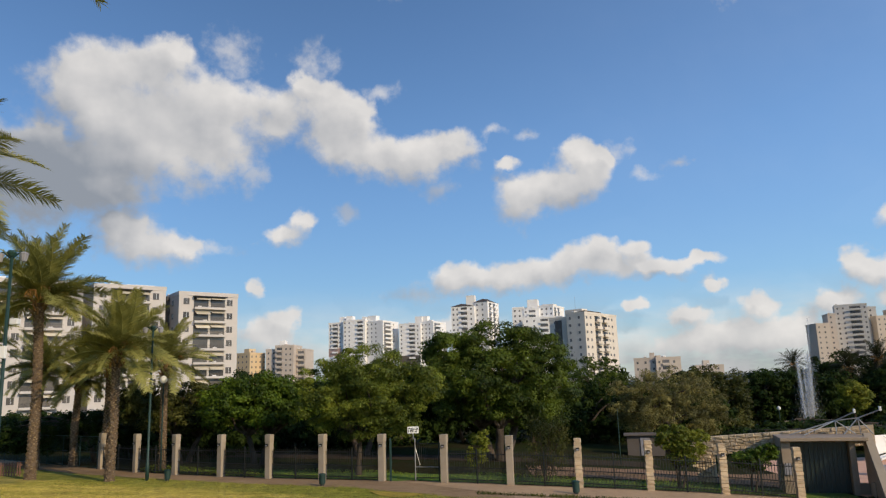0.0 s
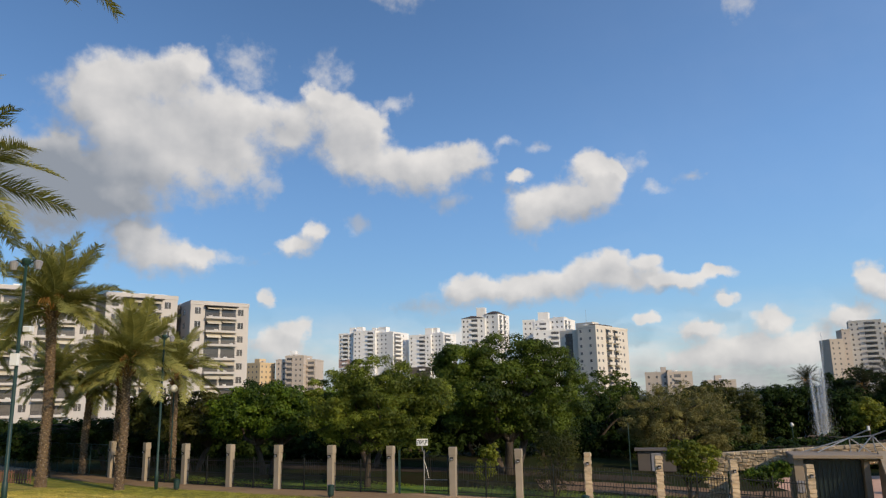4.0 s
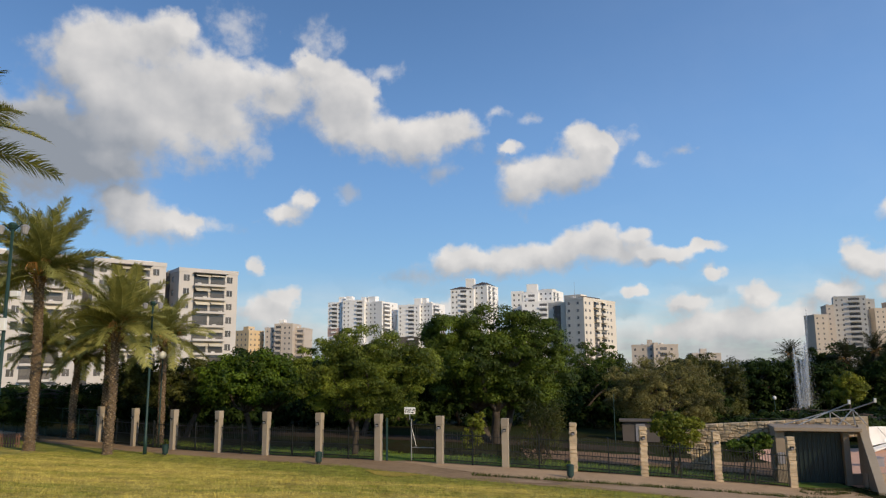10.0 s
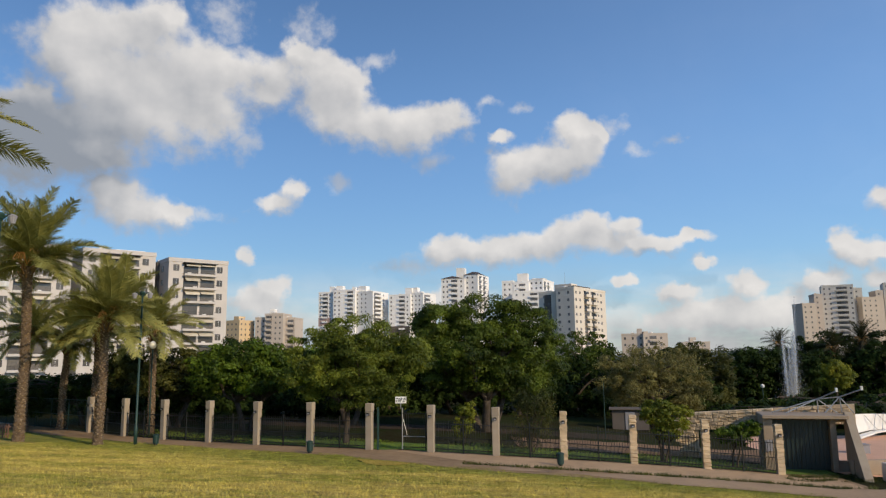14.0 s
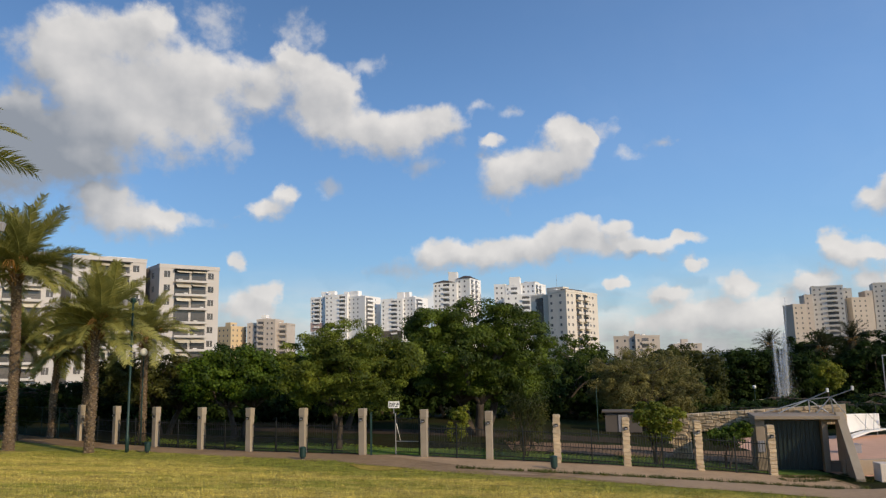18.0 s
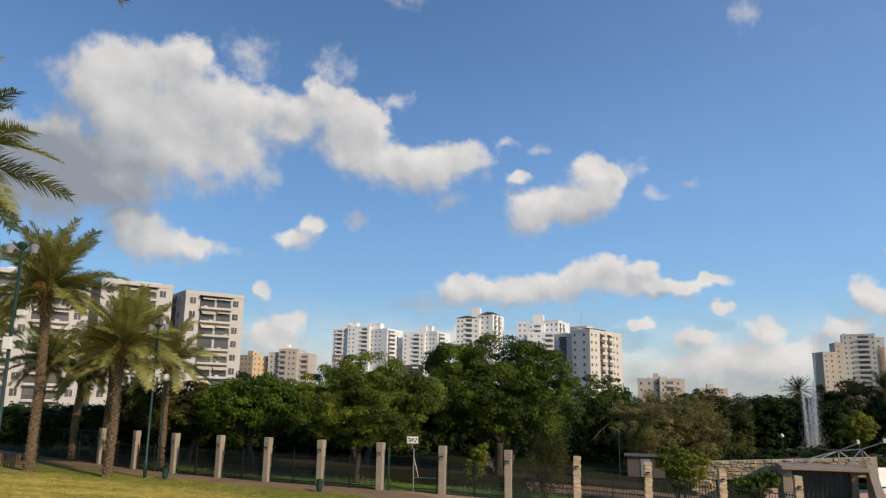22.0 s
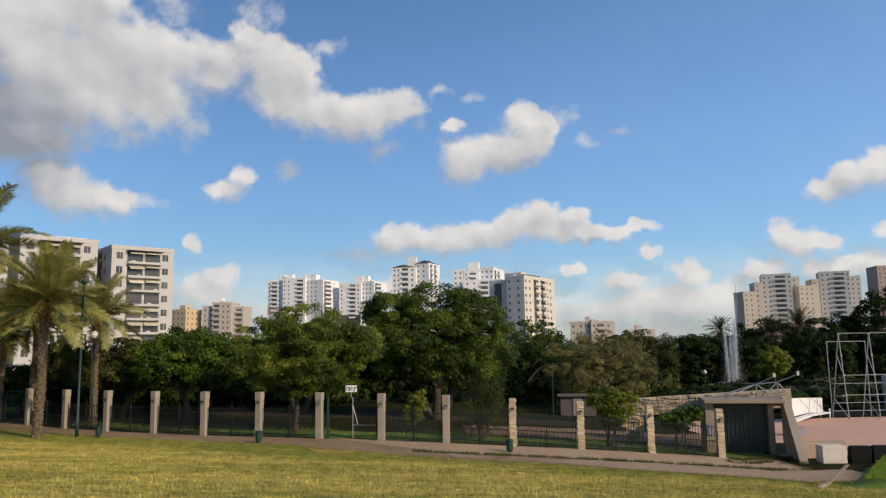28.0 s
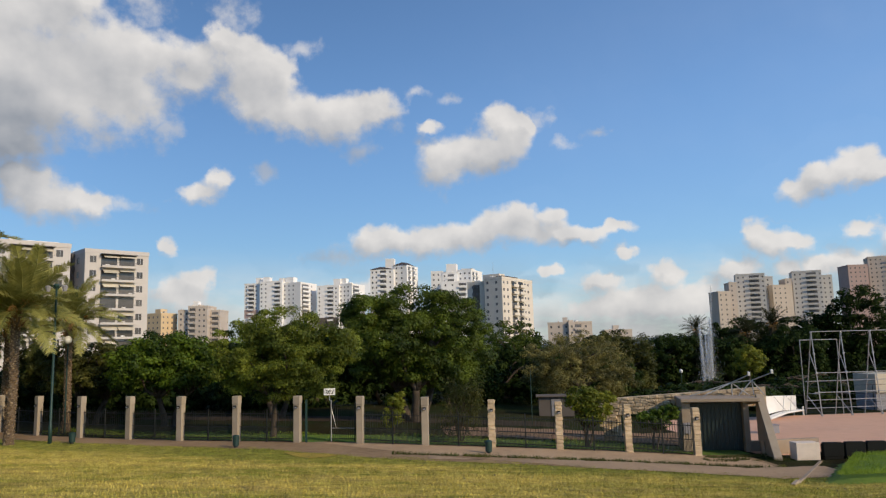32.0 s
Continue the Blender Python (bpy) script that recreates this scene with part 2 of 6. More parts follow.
def turf(name, blade):
    """Lawn: green and straw-coloured patches of three sizes, drawn out sideways as a mower leaves them. The blades share the patches of the ground."""
    m = bpy.data.materials.new(name)
    m.use_nodes = True
    N = Nodes(m.node_tree)
    out, b = N.add("ShaderNodeOutputMaterial"), N.add("ShaderNodeBsdfPrincipled")
    co = N.add("ShaderNodeTexCoord").outputs["Object"]
    wide = N.ramp(N.noise(N.vec("MULTIPLY", co, (0.12, 0.34, 0.0)), 1.0, 4.0, 0.6), 0.38, 0.62)
    mid = N.ramp(N.noise(N.vec("MULTIPLY", co, (0.9, 1.9, 0.0)), 1.0, 6.0, 0.68), 0.38, 0.64)
    dry = N.ramp(N.noise(N.vec("MULTIPLY", co, (0.5, 1.2, 0.0)), 0.8, 7.0, 0.7), 0.50, 0.68)
    col = N.mix(wide, (0.235, 0.25, 0.034), (0.52, 0.42, 0.092))
    col = N.mix(N.math("MULTIPLY", mid, 0.7), col, (0.65, 0.51, 0.15))
    col = N.mix(N.math("MULTIPLY", dry, 0.7), col, (0.25, 0.185, 0.075))
    # a fresher margin along the path
    sp = N.add("ShaderNodeSeparateXYZ")
    N.put(sp.inputs[0], co)
    edge = N.math("SUBTRACT", N.math("ADD", 30.75, N.math("MULTIPLY", sp.outputs[0], N.math("SUBTRACT", N.math("MULTIPLY", sp.outputs[0], 0.0085), 0.35))), sp.outputs[1])
    fresh = N.math("SUBTRACT", 1.0, N.ramp(N.math("ADD", edge, N.math("MULTIPLY", wide, 1.6)), 1.4, 4.4))
    col = N.mix(N.math("MULTIPLY", fresh, 0.7), col, (0.225, 0.245, 0.038))
    if blade:
        k = N.math("ADD", 0.45, N.math("MULTIPLY", N.add("ShaderNodeNewGeometry").outputs["Random Per Island"], 0.95))
    else:
        k = N.math("ADD", 0.6, N.math("MULTIPLY", N.noise(co, 9.0, 5.0, 0.7), 0.7))
        bp = N.add("ShaderNodeBump")
        bp.inputs["Strength"].default_value, bp.inputs["Distance"].default_value = 1.0, 0.05
        N.put(bp.inputs["Height"], N.noise(co, 22.0, 5.0, 0.7))
        N.put(b.inputs["Normal"], bp.outputs[0])
    mottle = N.ramp(N.noise(N.vec("MULTIPLY", co, (1.6, 2.6, 0.0)), 1.0, 6.0, 0.7), 0.34, 0.66)
    k = N.math("MULTIPLY", k, N.math("ADD", 0.66, N.math("MULTIPLY", mottle, 0.62)))
    N.put(b.inputs["Base Color"], N.mix(1.0, col, N.xyz(k, k, k), "MULTIPLY"))
    b.inputs["Roughness"].default_value, b.inputs["Specular IOR Level"].default_value = 0.9, 0.15
    N.put(out.inputs[0], b.outputs[0])
    return m


M_LAWN, M_TURFBLADE = turf("lawn_grass", False), turf("lawn_blade", True)
# park grass: the shadow of the trees is put into this dark colour
M_PARK_SHADED = surface("park_grass", (0.022, 0.036, 0.008), (0.034, 0.026, 0.012), 0.7, 0.95, 1.0, 20.0, stain=(0.05, 0.04, 0.024), spec=0.05)
M_PAVE = surface("brown_paving", (0.36, 0.245, 0.14), (0.23, 0.155, 0.09), 1.4, 0.9, 0.5, 25.0, stain=(0.27, 0.20, 0.13), spec=0.08)
M_DIRT = surface("packed_earth", (0.62, 0.43, 0.26), (0.47, 0.325, 0.195), 2.0, 0.95, 0.7, 18.0, stain=(0.14, 0.12, 0.07), spec=0.08)
M_ASPH = surface("worn_asphalt", (0.47, 0.33, 0.205), (0.34, 0.24, 0.15), 2.0, 0.9, 0.5, 40.0, stain=(0.40, 0.30, 0.20), spec=0.08)
M_PLAZA = surface("red_plaza", (0.70, 0.42, 0.28), (0.61, 0.365, 0.25), 0.8, 0.9, 0.2, 30.0, stain=(0.70, 0.46, 0.32), spec=0.08)
M_STONE = surface("beige_stone", (0.62, 0.48, 0.31), (0.47, 0.36, 0.235), 3.0, 0.85, 0.5, 25.0, stain=(0.24, 0.19, 0.14), spread=0.16)
M_PLASTER = surface("beige_plaster", (0.38, 0.315, 0.235), (0.29, 0.24, 0.18), 1.2, 0.85, 0.2, 30.0, stain=(0.28, 0.22, 0.16))
M_CONC = surface("brown_concrete", (0.36, 0.28, 0.20), (0.28, 0.22, 0.16), 1.0, 0.85, 0.25, 25.0, stain=(0.20, 0.16, 0.12))
M_IRON = surface("dark_iron", (0.018, 0.022, 0.02), (0.03, 0.03, 0.028), 8.0, 0.5, 0.0, metal=0.3)
M_GREEN = surface("green_paint", (0.014, 0.048, 0.040), (0.020, 0.040, 0.034), 4.0, 0.5, 0.0)
M_STEEL = surface("galvanised_steel", (0.42, 0.42, 0.42), (0.33, 0.33, 0.33), 5.0, 0.45, 0.0, metal=0.6)
M_WHITE = surface("white_paint", (0.78, 0.77, 0.74), (0.70, 0.69, 0.66), 1.5, 0.6, 0.05, 20.0)
M_BLACK = surface("black_vinyl", (0.010, 0.012, 0.012), (0.015, 0.015, 0.014), 4.0, 0.85, 0.1, 20.0, spec=0.1)
M_GREY = surface("grey_paint", (0.30, 0.29, 0.31), (0.25, 0.245, 0.26), 2.0, 0.7, 0.05, 20.0)
M_BARK = surface("grey_bark", (0.10, 0.075, 0.055), (0.05, 0.04, 0.03), 5.0, 0.9, 0.9, 14.0)
M_PALMBARK = surface("palm_bark", (0.12, 0.082, 0.052), (0.19, 0.135, 0.085), 8.0, 0.95, 0.9, 16.0, stain=(0.06, 0.045, 0.032))
M_SCAR = surface("palm_leaf_scar", (0.40, 0.30, 0.19), (0.24, 0.175, 0.11), 14.0, 0.9, 0.4, 30.0)
M_LEAF_A = leafy("leaf_pepper", (0.018, 0.036, 0.004), (0.245, 0.29, 0.03))
M_LEAF_B = leafy("leaf_carob", (0.009, 0.024, 0.003), (0.15, 0.205, 0.016))
M_LEAF_C = leafy("leaf_olive", (0.07, 0.070, 0.022), (0.34, 0.30, 0.09))
M_LEAF_D = leafy("leaf_hedge", (0.010, 0.028, 0.002), (0.14, 0.215, 0.012))
# near-black green: the shade of the rear trees is in the colour
M_LEAF_E = leafy("leaf_dark_shaded", (0.009, 0.021, 0.004), (0.042, 0.066, 0.012), 0.15, gloss=0.08)
M_LEAF_F = leafy("leaf_shade", (0.014, 0.024, 0.004), (0.13, 0.13, 0.022))
# shaded copy of the palm frond: shade is put into the colour
M_FROND_SHADED = leafy("palm_frond_shaded", (0.020, 0.026, 0.010), (0.07, 0.07, 0.025))
# green gate paint with the shade of the portal mixed into it
M_GATE = surface("shaded_gate_paint", (0.020, 0.034, 0.033), (0.030, 0.042, 0.040), 3.0, 0.35, 0.0, spec=0.5)
M_LEAF_L = leafy("leaf_lemon", (0.06, 0.09, 0.008), (0.36, 0.36, 0.03))
M_FROND = leafy("palm_frond", (0.12, 0.135, 0.030), (0.46, 0.43, 0.115), 0.3, gloss=0.5)
M_WALL_L = surface("pale_stone_cladding", (0.60, 0.555, 0.51), (0.53, 0.495, 0.46), 0.35, 0.8, 0.1, 12.0, spread=0.03)
M_WALL_W = surface("white_render", (0.89, 0.87, 0.83), (0.80, 0.78, 0.75), 0.2, 0.85, 0.0, spread=0.03)
M_WALL_T = surface("cream_render", (0.73, 0.66, 0.56), (0.65, 0.585, 0.50), 0.2, 0.85, 0.0, spread=0.03)
M_WALL_Y = surface("ochre_render", (0.68, 0.51, 0.30), (0.61, 0.46, 0.28), 0.2, 0.85, 0.0, spread=0.03)
M_WALL_G = surface("greige_render", (0.58, 0.50, 0.42), (0.51, 0.44, 0.375), 0.2, 0.85, 0.0, spread=0.03)
M_WALL_P = surface("rose_render", (0.46, 0.33, 0.29), (0.41, 0.30, 0.265), 0.2, 0.85, 0.0, spread=0.03)
# darker white and cream: shade on the far right towers, as colour
M_WALL_D = surface("shaded_white_render", (0.60, 0.575, 0.53), (0.52, 0.50, 0.465), 0.2, 0.85, 0.0, spread=0.03)
M_WALL_S = surface("shaded_cream_render", (0.55, 0.47, 0.385), (0.48, 0.41, 0.34), 0.2, 0.85, 0.0, spread=0.03)
# dark brown wall colour; on recesses it carries their shade
M_DARKWALL = surface("brown_render_and_shade", (0.13, 0.11, 0.095), (0.10, 0.085, 0.075), 0.4, 0.85, 0.0)
M_AWN = surface("beige_awning", (0.66, 0.60, 0.47), (0.56, 0.50, 0.39), 2.0, 0.85, 0.1, 30.0, spread=0.15)
M_GLASS = surface("window_glass", (0.075, 0.07, 0.066), (0.14, 0.125, 0.11), 0.9, 0.15, 0.0, spread=0.4, spec=0.5)
M_ROOF = surface("dark_roof_tile", (0.09, 0.07, 0.06), (0.06, 0.05, 0.045), 2.0, 0.8, 0.3, 10.0)
M_HILL = surface("hazy_hill", (0.20, 0.24, 0.28), (0.17, 0.20, 0.24), 0.004, 0.95, 0.0)


# ---- mesh helpers ----
class Geo:
    """Collects faces, and links them as one object."""

    def __init__(self):
        self.v, self.f = [], []

    def box(self, x0, y0, z0, x1, y1, z1):
        n = len(self.v)
        self.v += [(x0, y0, z0), (x1, y0, z0), (x1, y1, z0), (x0, y1, z0), (x0, y0, z1), (x1, y0, z1), (x1, y1, z1), (x0, y1, z1)]
        self.f += [tuple(n + k for k in q) for q in ((3, 2, 1, 0), (4, 5, 6, 7), (0, 1, 5, 4), (1, 2, 6, 5), (2, 3, 7, 6), (3, 0, 4, 7))]
        return self

    def tube(self, pts, radii, n=8, wob=0.0):
        pts = [Vector(q) for q in pts]
        start = len(self.v)
        for i, q in enumerate(pts):
            t = (pts[min(i + 1, len(pts) - 1)] - pts[max(i - 1, 0)]).normalized()
            a = t.cross(Vector((0.31, 0.95, 0.05)) if abs(t.y) < 0.9 else Vector((1, 0, 0))).normalized()
            b = t.cross(a)
            for k in range(n):
                w = 2 * math.pi * k / n
                r = radii[i] * (1 + wob * random.uniform(-1, 1))
                self.v.append(tuple(q + a * (r * math.cos(w)) + b * (r * math.sin(w))))
        for i in range(len(pts) - 1):
            for k in range(n):
                a, b = start + i * n + k, start + i * n + (k + 1) % n
                self.f.append((a, b, b + n, a + n))
        self.f.append(tuple(start + k for k in reversed(range(n))))
        self.f.append(tuple(start + (len(pts) - 1) * n + k for k in range(n)))
        return self

    def poly(self, *pts):
        n = len(self.v)
        self.v += [tuple(q) for q in pts]
        self.f.append(tuple(range(n, n + len(pts))))
        return self

    def prism(self, outline, y0, y1):
        """An outline in x and z, pushed from y0 to y1."""
        n, k = len(self.v), len(outline)
        self.v += [(x, y0, z) for x, z in outline] + [(x, y1, z) for x, z in outline]
        self.f += [tuple(range(n, n + k)), tuple(range(n + 2 * k - 1, n + k - 1, -1))]
        self.f += [(n + (i + 1) % k, n + i, n + k + i, n + k + (i + 1) % k) for i in range(k)]
        return self

    def mesh(self, name, mat, bevel=0.0, smooth=False):
        me = bpy.data.meshes.new(name)
        me.from_pydata(self.v, [], self.f)
        bm = bmesh.new()
        bm.from_mesh(me)
        if bevel:
            bmesh.ops.bevel(bm, geom=bm.edges[:], offset=bevel, segments=1, affect="EDGES", clamp_overlap=True)
        if len(bm.faces) < 20000:
            bmesh.ops.recalc_face_normals(bm, faces=bm.faces[:])
        bm.to_mesh(me)
        bm.free()
        me.materials.append(mat)
        if smooth:
            me.polygons.foreach_set("use_smooth", [True] * len(me.polygons))
        return me


def thing(name, at, label, category, group="", kind="", turn=0.0):
    ob = new(name)
    ob.empty_display_size = 0.2
    ob.matrix_basis = pose(*at, 0, 0, turn)
    return tagged(ob, label, category, group, kind)


def part(name, me, parent, m=None, label=""):
    ob = new(name, me)
    ob.parent = parent
    if m is not None:
        ob.matrix_basis = m
    return tagged(ob, label)


def solid(name, me, label, category, group="", kind="", m=None):
    ob = new(name, me)
    if m is not None:
        ob.matrix_basis = m
    return tagged(ob, label, category, group, kind)


# ---- the lie of the land ----
def fall(x):
    """Height of the ground along the fence, which drops slowly towards the plaza."""
    return -0.0018 * (min(max(x, -8.0), 15.0) + 8.0) ** 2


def slope_foot(x):
    """Where the slope of the lawn runs out."""
    x = max(min(x, 23.0), -40.0)
    return 30.75 - 0.35 * x + 0.0085 * x * x


def lawn_edge(x):
    u = min(max((1.0 - x) / 7.0, 0.0), 1.0)
    return slope_foot(x) + 1.6 * u * u * (3 - 2 * u)


def ground(x, y):
    """The lawn climbs from the path to the place where the camera stands."""
    s = min(max(slope_foot(x) - y, 0.0), 45.0)
    return fall(x) + 0.085 * (math.sqrt(s * s + 4.0) - 2.0)


def steps(near, far, fine, grow):
    out, d, q = [0.0], fine, 0.0
    while q < far:
        d = fine if q < near else d * grow
        q += d
        out.append(q)
    return out


xs = sorted({-q for q in steps(45, 4600, 1.0, 1.35)} | set(steps(45, 4600, 1.0, 1.35)))
ys = sorted({-q for q in steps(6, 4600, 2.0, 1.5)} | set(steps(75, 4600, 1.0, 1.35)))
gd = Geo()
gd.v = [(x, y, ground(x, y) - (0.0 if abs(x) + abs(y) < 400 else 3.0)) for y in ys for x in xs]
nx = len(xs)
gd.f = [(j * nx + i, j * nx + i + 1, (j + 1) * nx + i + 1, (j + 1) * nx + i) for j in range(len(ys) - 1) for i in range(nx - 1)]
gm = gd.mesh("ground", M_LAWN, smooth=True)
gm.materials.append(M_PARK_SHADED)
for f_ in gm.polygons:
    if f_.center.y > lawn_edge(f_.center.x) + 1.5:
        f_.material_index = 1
solid("ground", gm, "mown lawn and park grass, partly dry", "ground", kind="structure")

PILLARS = [(-22.6, 47.2), (-19.22, 44.47), (-16.06, 42.31), (-12.94, 40.51), (-9.97, 39.0), (-6.98, 37.73), (-3.91, 36.66), (-0.9, 35.77), (2.12, 35.03), (5.15, 34.43), (8.18, 33.96), (11.28, 33.61), (14.4, 33.37)]


def fence_y(x):
    for (x0, y0), (x1, y1) in zip(PILLARS, PILLARS[1:]):
        if x <= x1:
            break
    return y0 + (y1 - y0) * (x - x0) / (x1 - x0)


def strip(name, x0, x1, lo, hi, lift, mat, label, category, cells=4, wob=0.0):
    """A band of ground between two lines that run along the fence."""
    g_ = Geo()
    n = int((x1 - x0) / 0.8) + 1
    for i in range(n + 1):
        x = x0 + (x1 - x0) * i / n
        a, b = lo(x), hi(x)
        if wob:
            a += wob * noise.noise((x * 0.7, 3.1, 0.0)) + 0.4 * wob * noise.noise((x * 2.3, 8.0, 0.0))
            b += wob * noise.noise((x * 0.8, 9.4, 2.0))
        for j in range(cells + 1):
            y = a + (b - a) * j / cells
            g_.v.append((x, y, ground(x, y) + lift))
    m_ = cells + 1
    g_.f = [(i * m_ + j, (i + 1) * m_ + j, (i + 1) * m_ + j + 1, i * m_ + j + 1) for i in range(n) for j in range(cells)]
    return solid(name, g_.mesh(name, mat, smooth=True), label, category, kind="structure")


M_PALE = surface("red_brown_wood", (0.22, 0.11, 0.07), (0.16, 0.085, 0.055), 6.0, 0.8, 0.3, 20.0)
# earth with tree shade painted in, for the path inside the park
M_SHADED_EARTH = surface("shaded_earth", (0.085, 0.062, 0.045), (0.05, 0.04, 0.028), 1.5, 0.95, 0.6, 18.0, stain=(0.05, 0.05, 0.025), spec=0.05)
M_SLOPE = surface("brown_slope_earth", (0.31, 0.195, 0.12), (0.21, 0.135, 0.085), 1.5, 0.95, 0.6, 18.0, stain=(0.06, 0.06, 0.03), spec=0.05)
strip("earth_slope", 3.5, 17.5, lambda x: fence_y(x) + 4.2, lambda x: fence_y(x) + 9.5, 0.024, M_SLOPE, "bare brown earth behind the fence", "earth", 5, 0.8)
M_STRIP = surface("fresh_strip", (0.14, 0.23, 0.03), (0.09, 0.16, 0.02), 2.0, 0.95, 1.0, 25.0)
strip("grass_strip", -11.0, 17.0, lambda x: fence_y(x) + 0.35, lambda x: fence_y(x) + 3.4, 0.018, M_STRIP, "strip of fresh grass behind the fence", "grass", 4, 0.5)
strip("pavement", -60.0, 16.5, lawn_edge, lambda x: fence_y(x) + 0.3, 0.012, M_PAVE, "brown paved path along the fence", "path", 8, 0.35)
strip("earth_strip", -3.0, 16.2, lambda x: fence_y(x) - 0.2 - 3.1 * min(1.0, (x + 3.0) / 5.0), lambda x: fence_y(x) - 0.15, 0.022, M_DIRT, "strip of packed earth before the fence", "earth", 5, 0.25)
strip("asphalt_path", 2.0, 18.0, lambda x: lawn_edge(x) - 0.1 + max(0.0, 2.6 - 0.4 * (x - 2.0)) * 0.55, lambda x: fence_y(x) - 3.5 - max(0.0, 2.6 - 0.4 * (x - 2.0)) * 0.42, 0.026, M_ASPH, "worn grey asphalt path beside the lawn", "path", 5, 0.3)
M_STRAW = surface("dry_straw", (0.56, 0.40, 0.085), (0.44, 0.32, 0.075), 2.0, 0.95, 0.8, 25.0, stain=(0.30, 0.26, 0.06), spec=0.05)
strip("straw_patch", -4.1, -1.6, lambda x: 33.0 - 0.45 * (x + 4.1) - 1.5 * math.sin(math.pi * (x + 4.1) / 2.5), lambda x: 33.15 - 0.55 * (x + 4.1), 0.03, M_STRAW, "patch of dry yellow straw at the edge of the lawn", "straw", 4, 0.15)
strip("park_path", -40.0, 11.5, lambda x: fence_y(x) + 11.0, lambda x: fence_y(x) + 14.5, 0.02, M_SHADED_EARTH, "earth path inside the park, colour darkened as in tree shade", "path", 4, 0.6)
strip("plaza", 17.2, 75.0, lambda x: 32.6, lambda x: 49.5, 0.03, M_PLAZA, "red plaza paving beyond the gate", "plaza", 14)

# distant hills
hl = Geo()
for i in range(61):
    w = radians(-50 + i * 100 / 60)
    for z in (-20, 34 + 36 * noise.noise((i * 0.12, 0.0, 0.0)) + 14 * noise.noise((i * 0.5, 4.0, 0.0))):
        hl.v.append((3600 * math.sin(w), 3600 * math.cos(w), z))
hl.f = [(2 * i, 2 * i + 2, 2 * i + 3, 2 * i + 1) for i in range(60)]
solid("backdrop", hl.mesh("backdrop", M_HILL, smooth=True), "blue-grey hills on the horizon", "hills", kind="structure")


# ---- foliage ----
def leaf_mesh(name, centres, away, size, mat, narrow=0.45, droop=0.35, seed=1):
    """One four-sided leaf at each centre, facing out from its clump and hanging a little."""
    rng = np.random.default_rng(seed)
    n = len(centres)
    nrm = away * 1.0 + rng.normal(size=(n, 3)) * 0.38 + np.array([0, 0, 0.35])
    nrm /= np.linalg.norm(nrm, axis=1)[:, None] + 1e-9
    a = rng.normal(size=(n, 3)) + np.array([0, 0, -droop])
    a -= nrm * (a * nrm).sum(1)[:, None]
    a /= np.linalg.norm(a, axis=1)[:, None] + 1e-9
    b = np.cross(nrm, a)
    s = size * rng.uniform(0.6, 1.35, size=(n, 1))
    v = np.empty((n, 4, 3))
    v[:, 0], v[:, 2] = centres - a * s * 0.5, centres + a * s * 0.5
    v[:, 1], v[:, 3] = centres + b * s * narrow * 0.5, centres - b * s * narrow * 0.5
    me = bpy.data.meshes.new(name)
    me.vertices.add(4 * n)
    me.vertices.foreach_set("co", v.astype(np.float32).ravel())
    me.loops.add(4 * n)
    me.loops.foreach_set("vertex_index", np.arange(4 * n, dtype=np.int32))
    me.polygons.add(n)
    me.polygons.foreach_set("loop_start", np.arange(0, 4 * n, 4, dtype=np.int32))
    me.polygons.foreach_set("loop_total", np.full(n, 4, dtype=np.int32))
    me.update()
    me.validate()
    me.materials.append(mat)
    return me


def crown_points(blobs, clumps, per, spread, seed, flat=0.6):
    """Leaf places: domed clumps over the outside of each blob, fuller on top, with gaps between them."""
    rng = np.random.default_rng(seed)
    vol = np.array([b[3] * b[4] * b[5] for b in blobs]) ** 0.7
    cs = []
    for b, k in zip(blobs, (clumps * vol / vol.sum()).astype(int) + 1):
        d = rng.normal(size=(k, 3))
        d /= np.linalg.norm(d, axis=1)[:, None]
        r = np.where(rng.uniform(size=(k, 1)) < 0.8, rng.uniform(0.80, 1.08, size=(k, 1)), rng.uniform(0.3, 0.8, size=(k, 1)))
        cs.append(np.array(b[:3]) + d * r * np.array(b[3:6]))
    c = np.concatenate(cs)
    size = spread * rng.uniform(0.6, 1.5, size=(len(c), 1))
    n = len(c) * per
    off = rng.normal(size=(n, 3)) + np.array([0, 0, 0.45])
    off /= np.linalg.norm(off, axis=1)[:, None] + 1e-9
    reach = rng.uniform(0.35, 1.0, size=(n, 1)) ** 0.6
    tail = np.where(rng.uniform(size=(n, 1)) < 0.12, 1.35, 1.0)
    pts = np.repeat(c, per, axis=0) + off * reach * tail * np.repeat(size, per, axis=0) * np.array([1, 1, flat])
    return pts, c, off


def limb(g_, a, b, r0, r1, bend=0.15, n=6):
    a, b = Vector(a), Vector(b)
    side = Vector((random.uniform(-1, 1), random.uniform(-1, 1), random.uniform(-0.2, 0.6))) * (b - a).length * bend
    pts = [a.lerp(b, i / n) + side * math.sin(math.pi * i / n) * (1 + 0.3 * random.uniform(-1, 1)) for i in range(n + 1)]
    g_.tube(pts, [r0 + (r1 - r0) * i / n for i in range(n + 1)], 8, 0.07)


